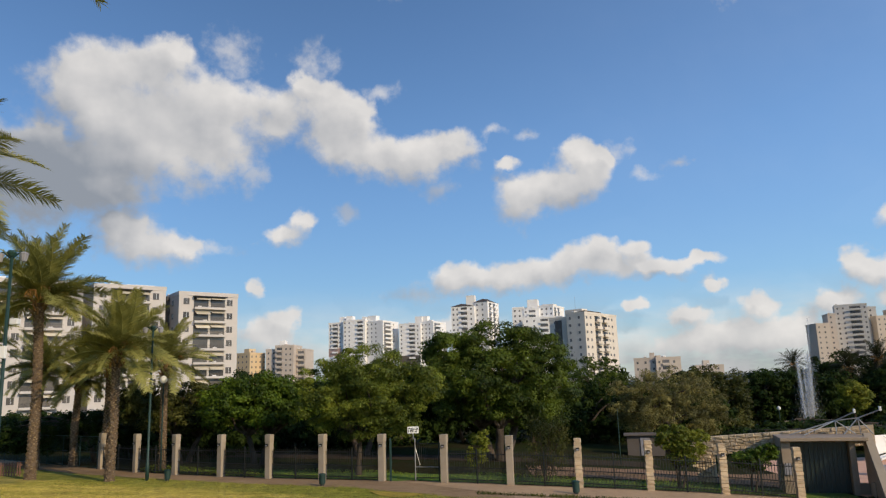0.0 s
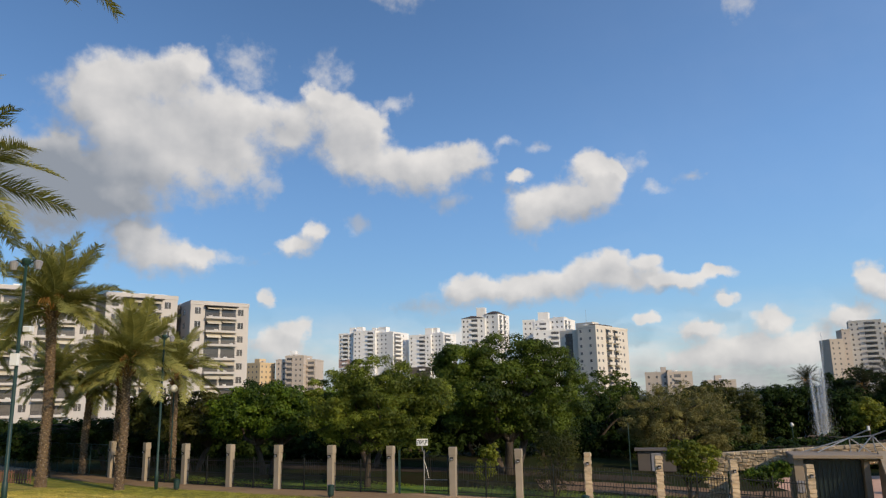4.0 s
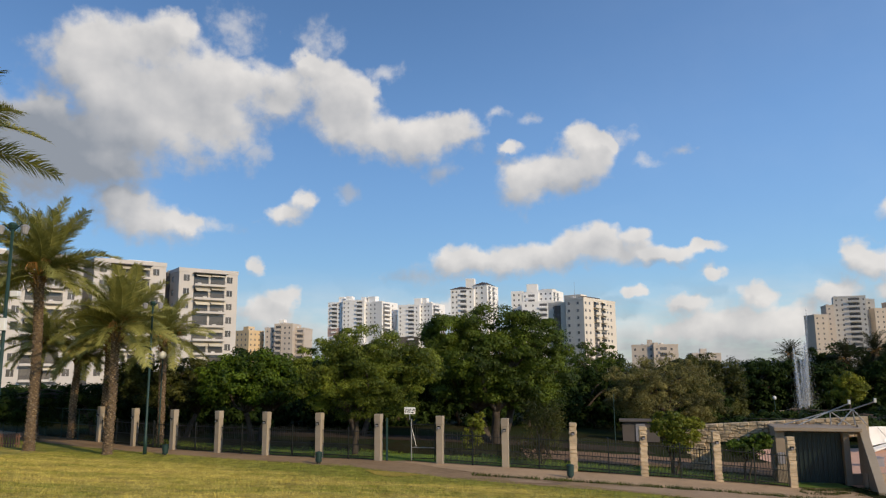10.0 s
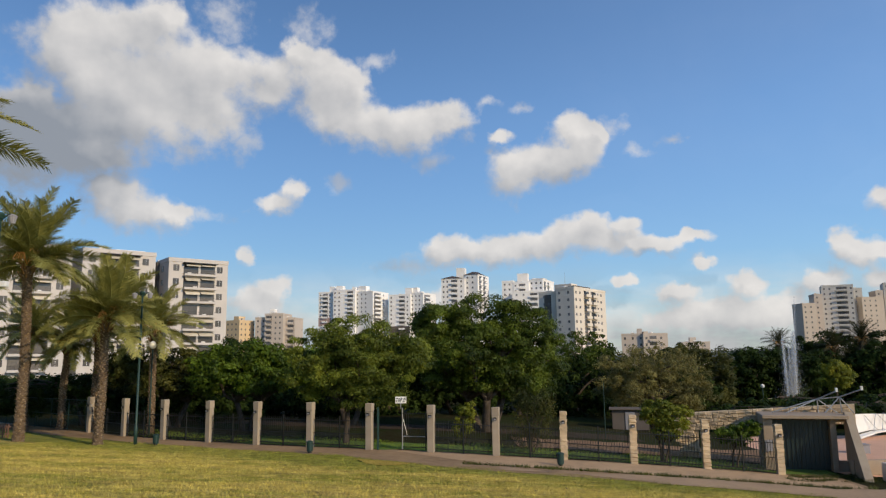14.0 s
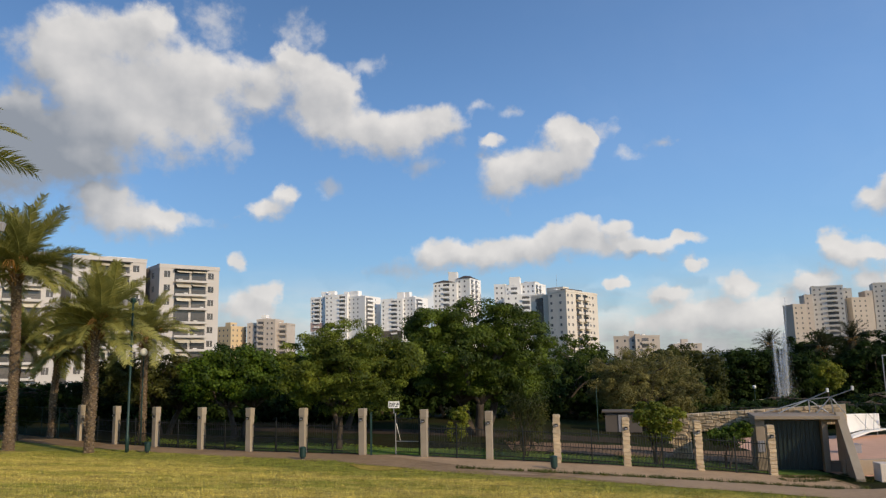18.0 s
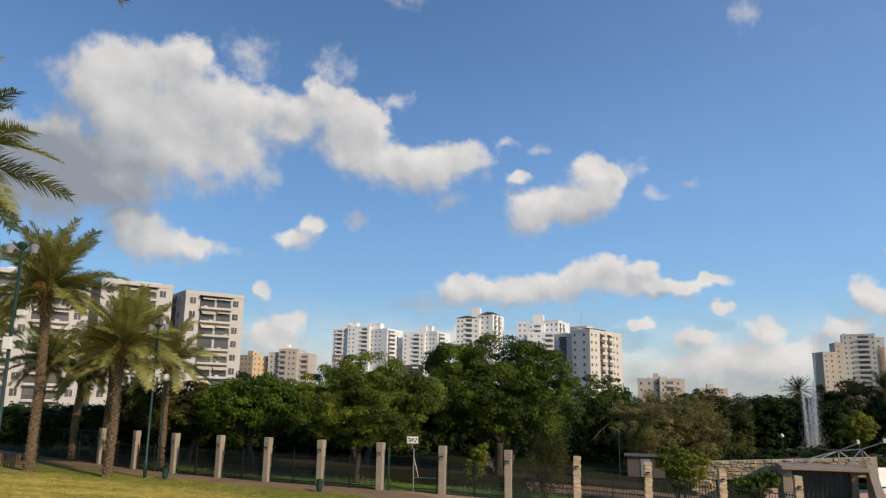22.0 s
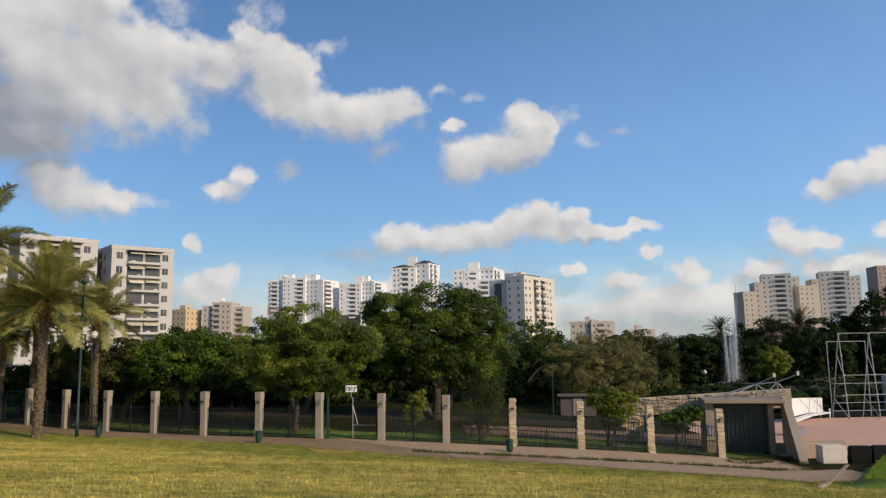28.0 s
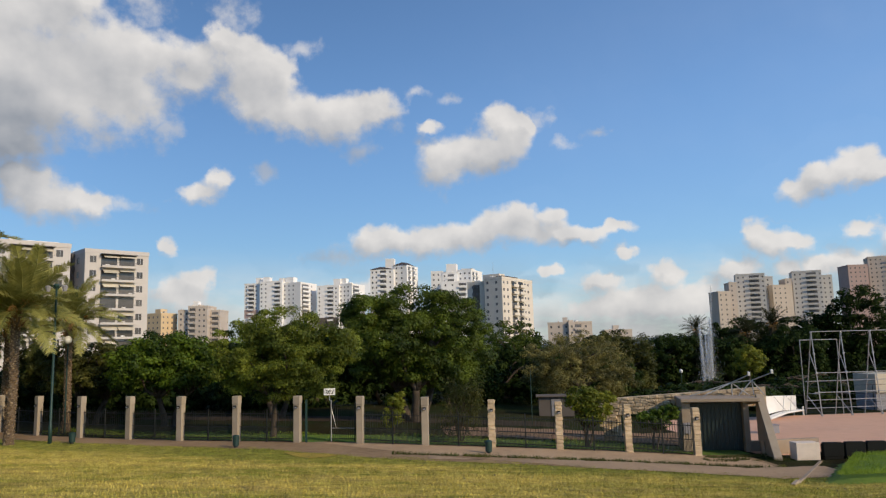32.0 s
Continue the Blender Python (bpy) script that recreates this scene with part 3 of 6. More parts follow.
def tree(at, blobs, clumps, per, leaf, spread, mat, label, trunk_r=0.22, fork=1.6, stems=1, seed=1, group="", kind_name="tree", narrow=0.45, flat=0.6, droop=0.35, bark=None):
    """Blobs are relative to the foot: x, y, z and three radii."""
    random.seed(seed)
    ob = thing(kind_name, (at[0], at[1], ground(*at)), label, "tree" if kind_name != "shrub" else "shrub", group)
    pts, cl, away = crown_points(blobs, clumps, per, spread, seed, flat)
    g_ = Geo()
    picks = random.sample(range(len(cl)), min(len(cl), 16 + 4 * stems))
    for s in range(stems):
        w = 6.28 * s / stems + 0.6
        o = 0.0 if stems == 1 else trunk_r * 1.3
        top = Vector((o * math.cos(w) * 3.0 + random.uniform(-0.2, 0.2), o * math.sin(w) * 3.0, fork))
        limb(g_, (o * math.cos(w), o * math.sin(w), -0.15), top, trunk_r * (1.25 if stems == 1 else 1.0), trunk_r * 0.75, 0.08)
        for k in picks[s::stems]:
            q = Vector(cl[k])
            mid = top.lerp(q, 0.55) + Vector((0, 0, 0.15 * (q - top).length))
            limb(g_, top, mid, trunk_r * 0.55, trunk_r * 0.25)
            limb(g_, mid, q, trunk_r * 0.25, 0.015)
    part("trunk", g_.mesh("trunk", bark or M_BARK, smooth=True), ob)
    part("crown", leaf_mesh("crown", pts, away, leaf, mat, narrow, droop, seed), ob)
    return ob


def frond_mesh(length, leaflets=64, seed=3, sag=0.5, mat=None):
    """A feather leaf: a curved rib with two rows of narrow leaflets. It points along x and arches."""
    rng = random.Random(seed)
    g_ = Geo()

    def rib(t):
        return Vector((length * (t - 0.12 * sag * t * t), 0.05 * length * math.sin(3 * t) * rng.uniform(0.9, 1.1), length * (0.22 * t - sag * t * t * 0.75)))

    n = 10
    g_.tube([rib(i / n) for i in range(n + 1)], [0.035 * (1 - 0.85 * i / n) for i in range(n + 1)], 4)
    for i in range(leaflets):
        t = 0.14 + 0.86 * i / (leaflets - 1)
        q, q2 = rib(t), rib(min(t + 0.03, 1.03))
        fw = (q2 - q).normalized()
        ll = length * 0.18 * (0.55 + 0.75 * math.sin(math.pi * min(t * 0.9 + 0.12, 1.0)))
        for s in (-1, 1):
            out = (fw * rng.uniform(0.55, 0.85) + Vector((0, s, 0)) * rng.uniform(0.6, 0.95) + Vector((0, 0, rng.uniform(0.0, 0.45)))).normalized()
            w = fw * 0.016
            tip = q + out * ll + Vector((0, 0, -0.16 * ll))
            mid = q + out * ll * 0.55
            g_.poly(q - w, q + w, mid + w * 1.1, mid - w * 1.1)
            g_.poly(mid - w * 1.1, mid + w * 1.1, tip)
    return g_.mesh("frond", mat or M_FROND)


FRONDS = [frond_mesh(1.0 * k, 120, s, sg) for k, s, sg in ((3.3, 3, 0.42), (3.4, 4, 0.62), (3.2, 5, 0.75))]


def palm_trunk(h, r, lean, seed):
    rng = random.Random(seed)
    g_ = Geo()
    n, m_ = int(h / 0.075), 18
    for i in range(n + 1):
        t = i / n
        z = h * t
        rr = r * (1.22 - 0.3 * min(t * 6, 1) + 0.12 * max(0, (t - 0.82) / 0.18))
        cx, cy = lean[0] * t * t + 0.05 * math.sin(t * 5 + seed), lean[1] * t * t
        for k in range(m_):
            w = 6.2832 * k / m_
            # leaf scars: a lozenge relief
            d = 0.075 * max(0.0, math.cos(w * 6 + math.pi * (i // 3))) * (i % 3) / 2 + rng.uniform(-0.008, 0.008)
            g_.v.append((cx + (rr + d) * math.cos(w), cy + (rr + d) * math.sin(w), z))
    g_.f = [(i * m_ + k, i * m_ + (k + 1) % m_, (i + 1) * m_ + (k + 1) % m_, (i + 1) * m_ + k) for i in range(n) for k in range(m_)]
    return g_.mesh("trunk", M_PALMBARK), (lean[0], lean[1], h)


def scar_mesh(h, r, lean, seed):
    """Cut leaf bases: small pale wedges that stand out from the trunk in spirals."""
    rng = random.Random(seed + 50)
    g_ = Geo()
    for i in range(int(h / 0.017)):
        z = 0.12 + i * 0.017
        t = z / h
        if t > 0.97:
            break
        w = i * 2.39996 + rng.uniform(-0.3, 0.3)
        q = r * (1.22 - 0.3 * min(t * 6, 1) + 0.12 * max(0, (t - 0.82) / 0.18)) + 0.02
        c, s_ = math.cos(w), math.sin(w)
        x, y = lean[0] * t * t + 0.05 * math.sin(t * 5 + seed), lean[1] * t * t
        hw, up, out = rng.uniform(0.035, 0.075), rng.uniform(0.03, 0.075), rng.uniform(0.03, 0.08)
        a, b = (x + c * q - s_ * hw, y + s_ * q + c * hw, z), (x + c * q + s_ * hw, y + s_ * q - c * hw, z)
        d, e = (x + c * (q + out) + s_ * hw * 0.8, y + s_ * (q + out) - c * hw * 0.8, z + up), (x + c * (q + out) - s_ * hw * 0.8, y + s_ * (q + out) + c * hw * 0.8, z + up)
        k = (x + c * q, y + s_ * q, z + up * 1.3)
        g_.poly(a, b, d, e)
        g_.poly(e, d, k)
    return g_.mesh("bark_relief", M_SCAR)


def palm(at, h, r, size, fronds, lean=(0, 0), seed=1, leaves=None, label="date palm with arching grey-green fronds and a scarred trunk", group="date palms", stalks=10, low=104):
    rng = random.Random(seed)
    ob = thing("date_palm", (at[0], at[1], ground(*at) - 0.1), label, "palm tree", group)
    me, top = palm_trunk(h, r, lean, seed)
    trunk = part("trunk", me, ob)
    tagged(part("bark_relief", scar_mesh(h, r, lean, seed), trunk), "pale cut leaf bases in spirals", kind="stuff")
    for i in range(fronds):
        t = i / fronds
        up = 80 - low * t ** 0.9 + rng.uniform(-9, 9)
        turn = i * 137.5 + rng.uniform(-14, 14)
        me = (leaves or FRONDS)[0 if t < 0.3 else 1 if t < 0.75 else 2]
        k = size * rng.uniform(0.82, 1.1) / 3.2
        m_ = Matrix.Translation(Vector(top) + Vector((0, 0, 0.05 + 0.25 * (1 - t)))) @ pose(0, 0, 0, 0, -up, turn) @ pose(0, 0, 0, rng.uniform(-35, 35), 0, 0) @ Matrix.Scale(k, 4)
        part("frond", me, ob, m_)
    # boots and old fruit stalks at the head of the trunk
    for i in range(18):
        w, z = i * 137.5, rng.uniform(-0.7, 0.15)
        part("leaf_base", BOOT, ob, Matrix.Translation(Vector(top) + Vector((0, 0, z))) @ pose(0, 0, 0, 0, 0, w) @ pose(0.9 * r, 0, 0, 0, rng.uniform(-12, 12), 0))
    for i in range(stalks):
        part("fruit_stalk", STALK, ob, Matrix.Translation(Vector(top) + Vector((0, 0, 0.1))) @ pose(0, 0, 0, 0, rng.uniform(-25, 8), i * 137.5 + 40) @ Matrix.Scale(size / 4.0 * rng.uniform(0.8, 1.15), 4))
    return ob


M_STALK = surface("orange_stalk", (0.42, 0.22, 0.05), (0.30, 0.15, 0.04), 6.0, 0.8, 0.2, 20.0)


def stalk_mesh():
    """An old fruit stalk: an arching stem that ends in a broom of thin strands."""
    rng = random.Random(8)
    g_ = Geo().tube([(0.1, 0, 0), (0.45, 0, 0.40), (0.85, 0, 0.55)], [0.035, 0.028, 0.018], 5)
    for k in range(22):
        y, d = rng.uniform(-0.3, 0.3), rng.uniform(0.25, 0.6)
        g_.tube([(0.85, 0, 0.55), (0.85 + d * 0.6, y * 0.6, 0.52), (0.85 + d, y, 0.30 - rng.uniform(0, 0.25))], [0.010, 0.010, 0.006], 3)
    return g_.mesh("fruit_stalk", M_STALK)


STALK = stalk_mesh()
M_BOOT = surface("palm_boots", (0.26, 0.15, 0.06), (0.17, 0.10, 0.045), 6.0, 0.9, 0.4, 20.0)
BOOT = Geo().tube([(0, 0, 0), (0.14, 0, 0.22), (0.27, 0, 0.38)], [0.07, 0.05, 0.02], 5).mesh("leaf_base", M_BOOT)
palm((-23.45, 41.0), 9.7, 0.25, 4.1, 44, (-0.25, 0.0), 11, low=96)
palm((-18.6, 39.85), 6.6, 0.21, 3.5, 40, (0.05, 0.1), 12, low=92)
palm((-18.35, 46.0), 6.2, 0.19, 2.9, 32, (0.1, 0.0), 13, low=92)
palm((-27.6, 48.5), 6.2, 0.22, 2.7, 34, (0.1, 0.1), 14)
palm((-25.6, 49.5), 5.6, 0.22, 2.6, 34, (0.1, 0.1), 15)
palm((-23.2, 49.0), 6.3, 0.22, 2.7, 36, (-0.1, 0.1), 16)
palm((-19.1, 24.0), 10.9, 0.28, 4.6, 44, (0.1, 0.0), 17)
palm((-12.9, 17.0), 15.45, 0.28, 4.4, 40, (0.1, 0.0), 19, low=70)
palm((-32.0, 47.0), 8.0, 0.25, 3.1, 36, (0.2, 0.0), 18)

tree((-5.4, 39.2), [(0.6, 0.0, 5.4, 2.1, 1.8, 1.1), (-1.3, 0.0, 4.6, 1.6, 1.5, 1.2), (2.7, 0.0, 4.5, 1.6, 1.4, 1.0), (0.4, -0.6, 3.8, 2.4, 1.9, 1.2), (-1.9, 0.0, 3.5, 1.2, 1.2, 1.1), (2.2, -0.5, 3.3, 1.3, 1.2, 1.0), (-0.4, -0.4, 2.6, 1.7, 1.2, 0.7), (2.3, -0.3, 2.5, 0.9, 0.9, 0.6), (3.8, 0.0, 4.6, 0.5, 0.6, 0.6)], 320, 260, 0.145, 0.48, M_LEAF_A, "broad pepper tree with hanging yellow-green foliage", 0.15, 1.7, 1, 21, narrow=0.36, droop=0.9, flat=0.55)
tree((2.2, 47.0), [(0.2, 0.0, 7.0, 2.6, 2.2, 1.3), (-2.6, 0.0, 6.7, 1.9, 1.8, 1.1), (2.6, 0.0, 5.8, 2.0, 1.9, 1.7), (0.1, -0.8, 4.8, 3.3, 2.7, 1.5), (-3.1, 0.0, 5.1, 1.3, 1.4, 1.3), (3.3, 0.0, 4.1, 1.4, 1.4, 1.5), (2.0, -1.0, 3.4, 1.3, 1.3, 1.4), (-1.9, 0.0, 3.6, 2.1, 1.8, 1.0), (-3.8, 0.0, 6.4, 0.7, 0.8, 0.8), (0.6, -1.4, 3.3, 1.6, 1.0, 1.0), (3.2, -0.6, 2.7, 1.1, 1.0, 0.8)], 470, 290, 0.16, 0.58, M_LEAF_B, "large dense dark green carob tree", 0.30, 2.0, 3, 22, flat=0.55, droop=0.7)
tree((15.4, 58.0), [(0.5, 0.0, 4.5, 2.8, 2.4, 1.6), (-1.4, 0.0, 3.8, 2.1, 1.9, 2.0), (2.7, 0.0, 3.4, 1.9, 1.8, 2.0), (0.0, -0.6, 2.7, 3.3, 2.7, 1.4), (-2.9, 0.0, 3.5, 1.1, 1.5, 1.8), (4.0, 0.0, 2.4, 1.0, 1.3, 1.4)], 360, 170, 0.15, 0.46, M_LEAF_C, "grey-green olive-like tree with a rounded crown", 0.22, 1.6, 3, 23, narrow=0.32)
tree((-12.7, 47.0), [(-0.1, 0.0, 4.6, 2.2, 1.9, 0.9), (-2.0, 0.0, 4.0, 1.4, 1.4, 1.2), (1.7, 0.0, 3.9, 1.5, 1.4, 1.2), (0.0, -0.5, 3.4, 2.9, 2.4, 1.1), (-2.3, 0.0, 3.1, 1.0, 1.0, 0.8), (3.4, 0.3, 3.7, 1.5, 1.4, 1.3)], 270, 170, 0.21, 0.52, M_LEAF_D, "bright green leafy park tree", 0.2, 1.8, 2, 24)
tree((-18.4, 50.0), [(0.2, 0.0, 4.0, 1.9, 1.7, 1.1), (-1.9, 0.0, 3.9, 1.6, 1.5, 1.2), (1.6, 0.0, 3.5, 1.4, 1.4, 1.2), (-0.3, -0.4, 3.1, 3.2, 2.4, 1.0), (-3.7, 0.0, 3.9, 1.3, 1.3, 1.1)], 260, 150, 0.19, 0.46, M_LEAF_F, "olive-green leafy park tree", 0.2, 1.6, 2, 25)
tree((-25.5, 53.0), [(0.0, 0.0, 2.3, 3.0, 2.2, 1.2), (-4.8, 0.0, 1.9, 3.2, 2.2, 1.1)], 240, 110, 0.24, 0.5, M_LEAF_E, "park tree behind the palms, leaves darkened as in shade", 0.2, 1.5, 2, 26)
tree((-6.8, 51.0), [(0.0, 0.0, 4.0, 3.0, 2.4, 1.8), (3.8, 0.0, 3.9, 2.6, 2.4, 1.7)], 260, 90, 0.24, 0.5, M_LEAF_E, "green park tree with shade put into its leaf colour", 0.22, 1.8, 2, 27)
tree((13.2, 75.0), [(0.0, 0.0, 5.4, 3.4, 3.0, 2.3), (1.0, 0.0, 3.4, 4.4, 3.0, 2.0)], 360, 50, 0.25, 0.42, M_LEAF_B, "dark green tree behind the olive tree", 0.25, 2.0, 2, 28)
tree((27.5, 80.0), [(0.6, 0.0, 3.2, 1.9, 2.4, 3.0), (-1.8, 0.0, 4.7, 2.2, 2.0, 2.0), (1.5, 0.0, 1.4, 1.2, 1.9, 2.2), (-4.2, 0.0, 3.6, 2.4, 2.2, 2.6)], 400, 90, 0.26, 0.5, M_LEAF_F, "green park tree beyond the wall", 0.25, 1.8, 2, 29)

tree((40.5, 79.0), [(0.2, 0.0, 3.0, 1.6, 1.4, 1.3), (-0.2, 0.0, 3.8, 0.9, 0.9, 0.9)], 130, 70, 0.24, 0.4, M_LEAF_L, "young yellow-green tree before the dark belt", 0.12, 1.4, 1, 30)

# understorey behind the first row, its shade painted into the leaves
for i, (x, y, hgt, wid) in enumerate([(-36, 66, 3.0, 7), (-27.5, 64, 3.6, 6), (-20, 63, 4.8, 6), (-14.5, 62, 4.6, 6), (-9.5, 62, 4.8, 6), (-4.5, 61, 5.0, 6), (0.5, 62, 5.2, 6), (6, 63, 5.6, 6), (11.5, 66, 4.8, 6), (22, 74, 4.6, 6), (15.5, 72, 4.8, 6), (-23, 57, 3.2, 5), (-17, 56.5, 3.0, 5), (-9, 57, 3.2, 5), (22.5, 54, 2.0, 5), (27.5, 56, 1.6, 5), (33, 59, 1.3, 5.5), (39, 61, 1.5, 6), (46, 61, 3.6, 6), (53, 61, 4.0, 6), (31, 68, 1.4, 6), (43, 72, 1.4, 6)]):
    tree((x, y), [(0, 0, hgt * 0.60, wid * 0.55, 2.6, hgt * 0.38), (wid * 0.35, 0.5, hgt * 0.42, wid * 0.4, 2.4, hgt * 0.36), (-wid * 0.35, 0.5, hgt * 0.42, wid * 0.4, 2.4, hgt * 0.36), (0, -0.6, hgt * 0.2, wid * 0.55, 1.8, hgt * 0.22)], 160, 70, 0.36, 0.62, M_LEAF_E, "green tree inside the park, leaves coloured dark as in shade", 0.2, 1.3, 2, 90 + i, group="park trees in shade")

# the belt of trees that closes the park, leaves darkened for shade
random.seed(5)
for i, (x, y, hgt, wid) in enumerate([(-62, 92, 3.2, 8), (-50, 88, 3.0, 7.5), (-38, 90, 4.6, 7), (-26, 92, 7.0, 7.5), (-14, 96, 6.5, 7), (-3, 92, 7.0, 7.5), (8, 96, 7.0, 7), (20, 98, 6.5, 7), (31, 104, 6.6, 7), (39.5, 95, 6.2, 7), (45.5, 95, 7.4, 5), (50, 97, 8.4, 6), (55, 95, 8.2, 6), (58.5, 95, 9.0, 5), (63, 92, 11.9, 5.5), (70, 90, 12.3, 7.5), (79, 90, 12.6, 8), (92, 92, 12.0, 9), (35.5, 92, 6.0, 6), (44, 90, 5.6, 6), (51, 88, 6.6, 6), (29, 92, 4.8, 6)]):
    tree((x, y), [(0, 0, hgt * 0.62, wid * 0.55, 3.0, hgt * 0.38), (wid * 0.38, 0.5, hgt * 0.45, wid * 0.4, 2.6, hgt * 0.40), (-wid * 0.4, 0.5, hgt * 0.42, wid * 0.4, 2.6, hgt * 0.38), (0, 0, hgt * 0.2, wid * 0.7, 2.2, hgt * 0.2)], int(170 * max(1.0, hgt / 8.0)), 80, 0.40, 0.78, M_LEAF_E, "evergreen tree of the belt round the park, shade put into its leaf colour", 0.28, 1.6, 1, 40 + i, group="tree belt")
# fronds for the belt palms, coloured as if in shade
SHADED_FRONDS = [frond_mesh(1.0 * k, 50, s, sg, M_FROND_SHADED) for k, s, sg in ((3.3, 6, 0.42), (3.4, 7, 0.62), (3.2, 8, 0.75))]
for x, y, h, s in ((43.6, 99.0, 6.9, 2.3), (50.2, 91.0, 7.0, 2.8), (46.6, 91.0, 6.0, 2.6)):
    palm((x, y), h, 0.28, s, 34, (0.1, 0.0), int(x), SHADED_FRONDS, "tall date palm among dark trees, fronds darkened as in shade", "date palms of the belt")

tree((9.9, 35.4), [(-0.2, 0.0, 2.35, 0.7, 0.7, 0.5), (0.5, 0.0, 2.0, 0.9, 0.8, 0.6), (0.2, 0.0, 1.3, 0.6, 0.6, 0.3), (-0.6, 0.0, 2.0, 0.35, 0.4, 0.35)], 170, 60, 0.13, 0.20, M_LEAF_L, "small citrus tree with yellow-green leaves behind the fence", 0.06, 0.9, 3, 61)
tree((13.0, 34.9), [(0.1, 0.0, 1.4, 0.65, 0.6, 0.42), (0.75, 0.0, 1.7, 0.45, 0.4, 0.35), (-0.45, 0.0, 1.4, 0.35, 0.35, 0.28)], 110, 55, 0.12, 0.16, M_LEAF_D, "small round-headed tree behind the fence", 0.05, 0.9, 2, 62)
tree((0.8, 40.5), [(0.1, 0.0, 1.2, 0.5, 0.5, 0.7), (-0.2, 0.0, 0.7, 0.4, 0.4, 0.5), (0.3, 0.0, 1.8, 0.25, 0.3, 0.35)], 70, 40, 0.13, 0.16, M_LEAF_L, "slim sapling with light green leaves", 0.03, 0.6, 1, 63, kind_name="sapling")
tree((3.9, 36.6), [(0.1, 0.0, 1.8, 0.9, 0.8, 0.9), (-0.3, 0.0, 2.5, 0.5, 0.5, 0.45), (0.6, 0.0, 2.2, 0.6, 0.6, 0.7), (0.0, 0.0, 0.9, 1.1, 1.0, 0.6)], 230, 30, 0.13, 0.24, M_LEAF_F, "wispy olive-grey shrub behind the fence", 0.035, 0.5, 6, 64, kind_name="shrub", narrow=0.22, flat=1.0)


# ---- fence ----
def pillar(x, y, turn, stone):
    z = ground(x, y) - 0.05
    kind = "square gate pillar of rough stone courses with a small lamp" if stone else "square beige fence pillar with a small dark lamp"
    ob = thing("fence_pillar", (x, y, z), kind, "pillar", "fence pillars", turn=turn)
    w = 0.155
    if stone:
        part("core", Geo().box(-w + 0.02, -w + 0.02, 0, w - 0.02, w - 0.02, 2.2).mesh("core", M_STONE), ob)
        for i in range(13):
            h = 2.2 / 13
            part("stone_block", random.choice(BLOCKS), ob, pose(random.uniform(-0.006, 0.006), random.uniform(-0.006, 0.006), h * (i + 0.5), 0, 0, 90 * random.randrange(4)))
    else:
        part("shaft", Geo().box(-w, -w, 0, w, w, 1.86).mesh("shaft", M_PLASTER, 0.012), ob)
        part("cap", Geo().box(-w - 0.015, -w - 0.015, 1.86, w + 0.015, w + 0.015, 2.25).mesh("cap", M_PLASTER, 0.015), ob)
    lamp = part("lamp", Geo().box(-0.075, -w - 0.09, 1.66, 0.075, -w - 0.012, 1.80).mesh("lamp", M_IRON, 0.012), ob, label="dark metal wall lamp")
    part("lens", Geo().box(-0.055, -w - 0.098, 1.675, 0.055, -w - 0.09, 1.74).mesh("lens", M_GREY), lamp)
    return ob


def rough_block(seed):
    rng = random.Random(seed)
    bm = bmesh.new()
    bmesh.ops.create_cube(bm, size=1.0)
    bmesh.ops.scale(bm, vec=(0.325, 0.325, 0.158), verts=bm.verts)
    bmesh.ops.bevel(bm, geom=bm.edges[:], offset=0.02, segments=1, affect="EDGES")
    for v in bm.verts:
        v.co += Vector((rng.uniform(-1, 1), rng.uniform(-1, 1), 0.4 * rng.uniform(-1, 1))) * 0.02
    me = bpy.data.meshes.new("stone_block")
    bm.to_mesh(me)
    bm.free()
    me.materials.append(M_STONE)
    return me


random.seed(7)
BLOCKS = [rough_block(s) for s in range(5)]
SHORT = Geo().tube([(0, 0, 0.0), (0, 0, 0.66)], [0.011, 0.011], 4).mesh("short_picket", M_IRON)
PICKET = Geo().tube([(0, 0, 0.0), (0, 0, 1.36), (0, 0, 1.45)], [0.013, 0.013, 0.002], 4).mesh("picket", M_IRON)
turns = []
for i, (x, y) in enumerate(PILLARS):
    (xa, ya), (xb, yb) = PILLARS[max(i - 1, 0)], PILLARS[min(i + 1, len(PILLARS) - 1)]
    turns.append(math.degrees(math.atan2(yb - ya, xb - xa)))
    pillar(x, y, turns[-1], i >= 9)
GATE = 6  # the open gate stands in this bay
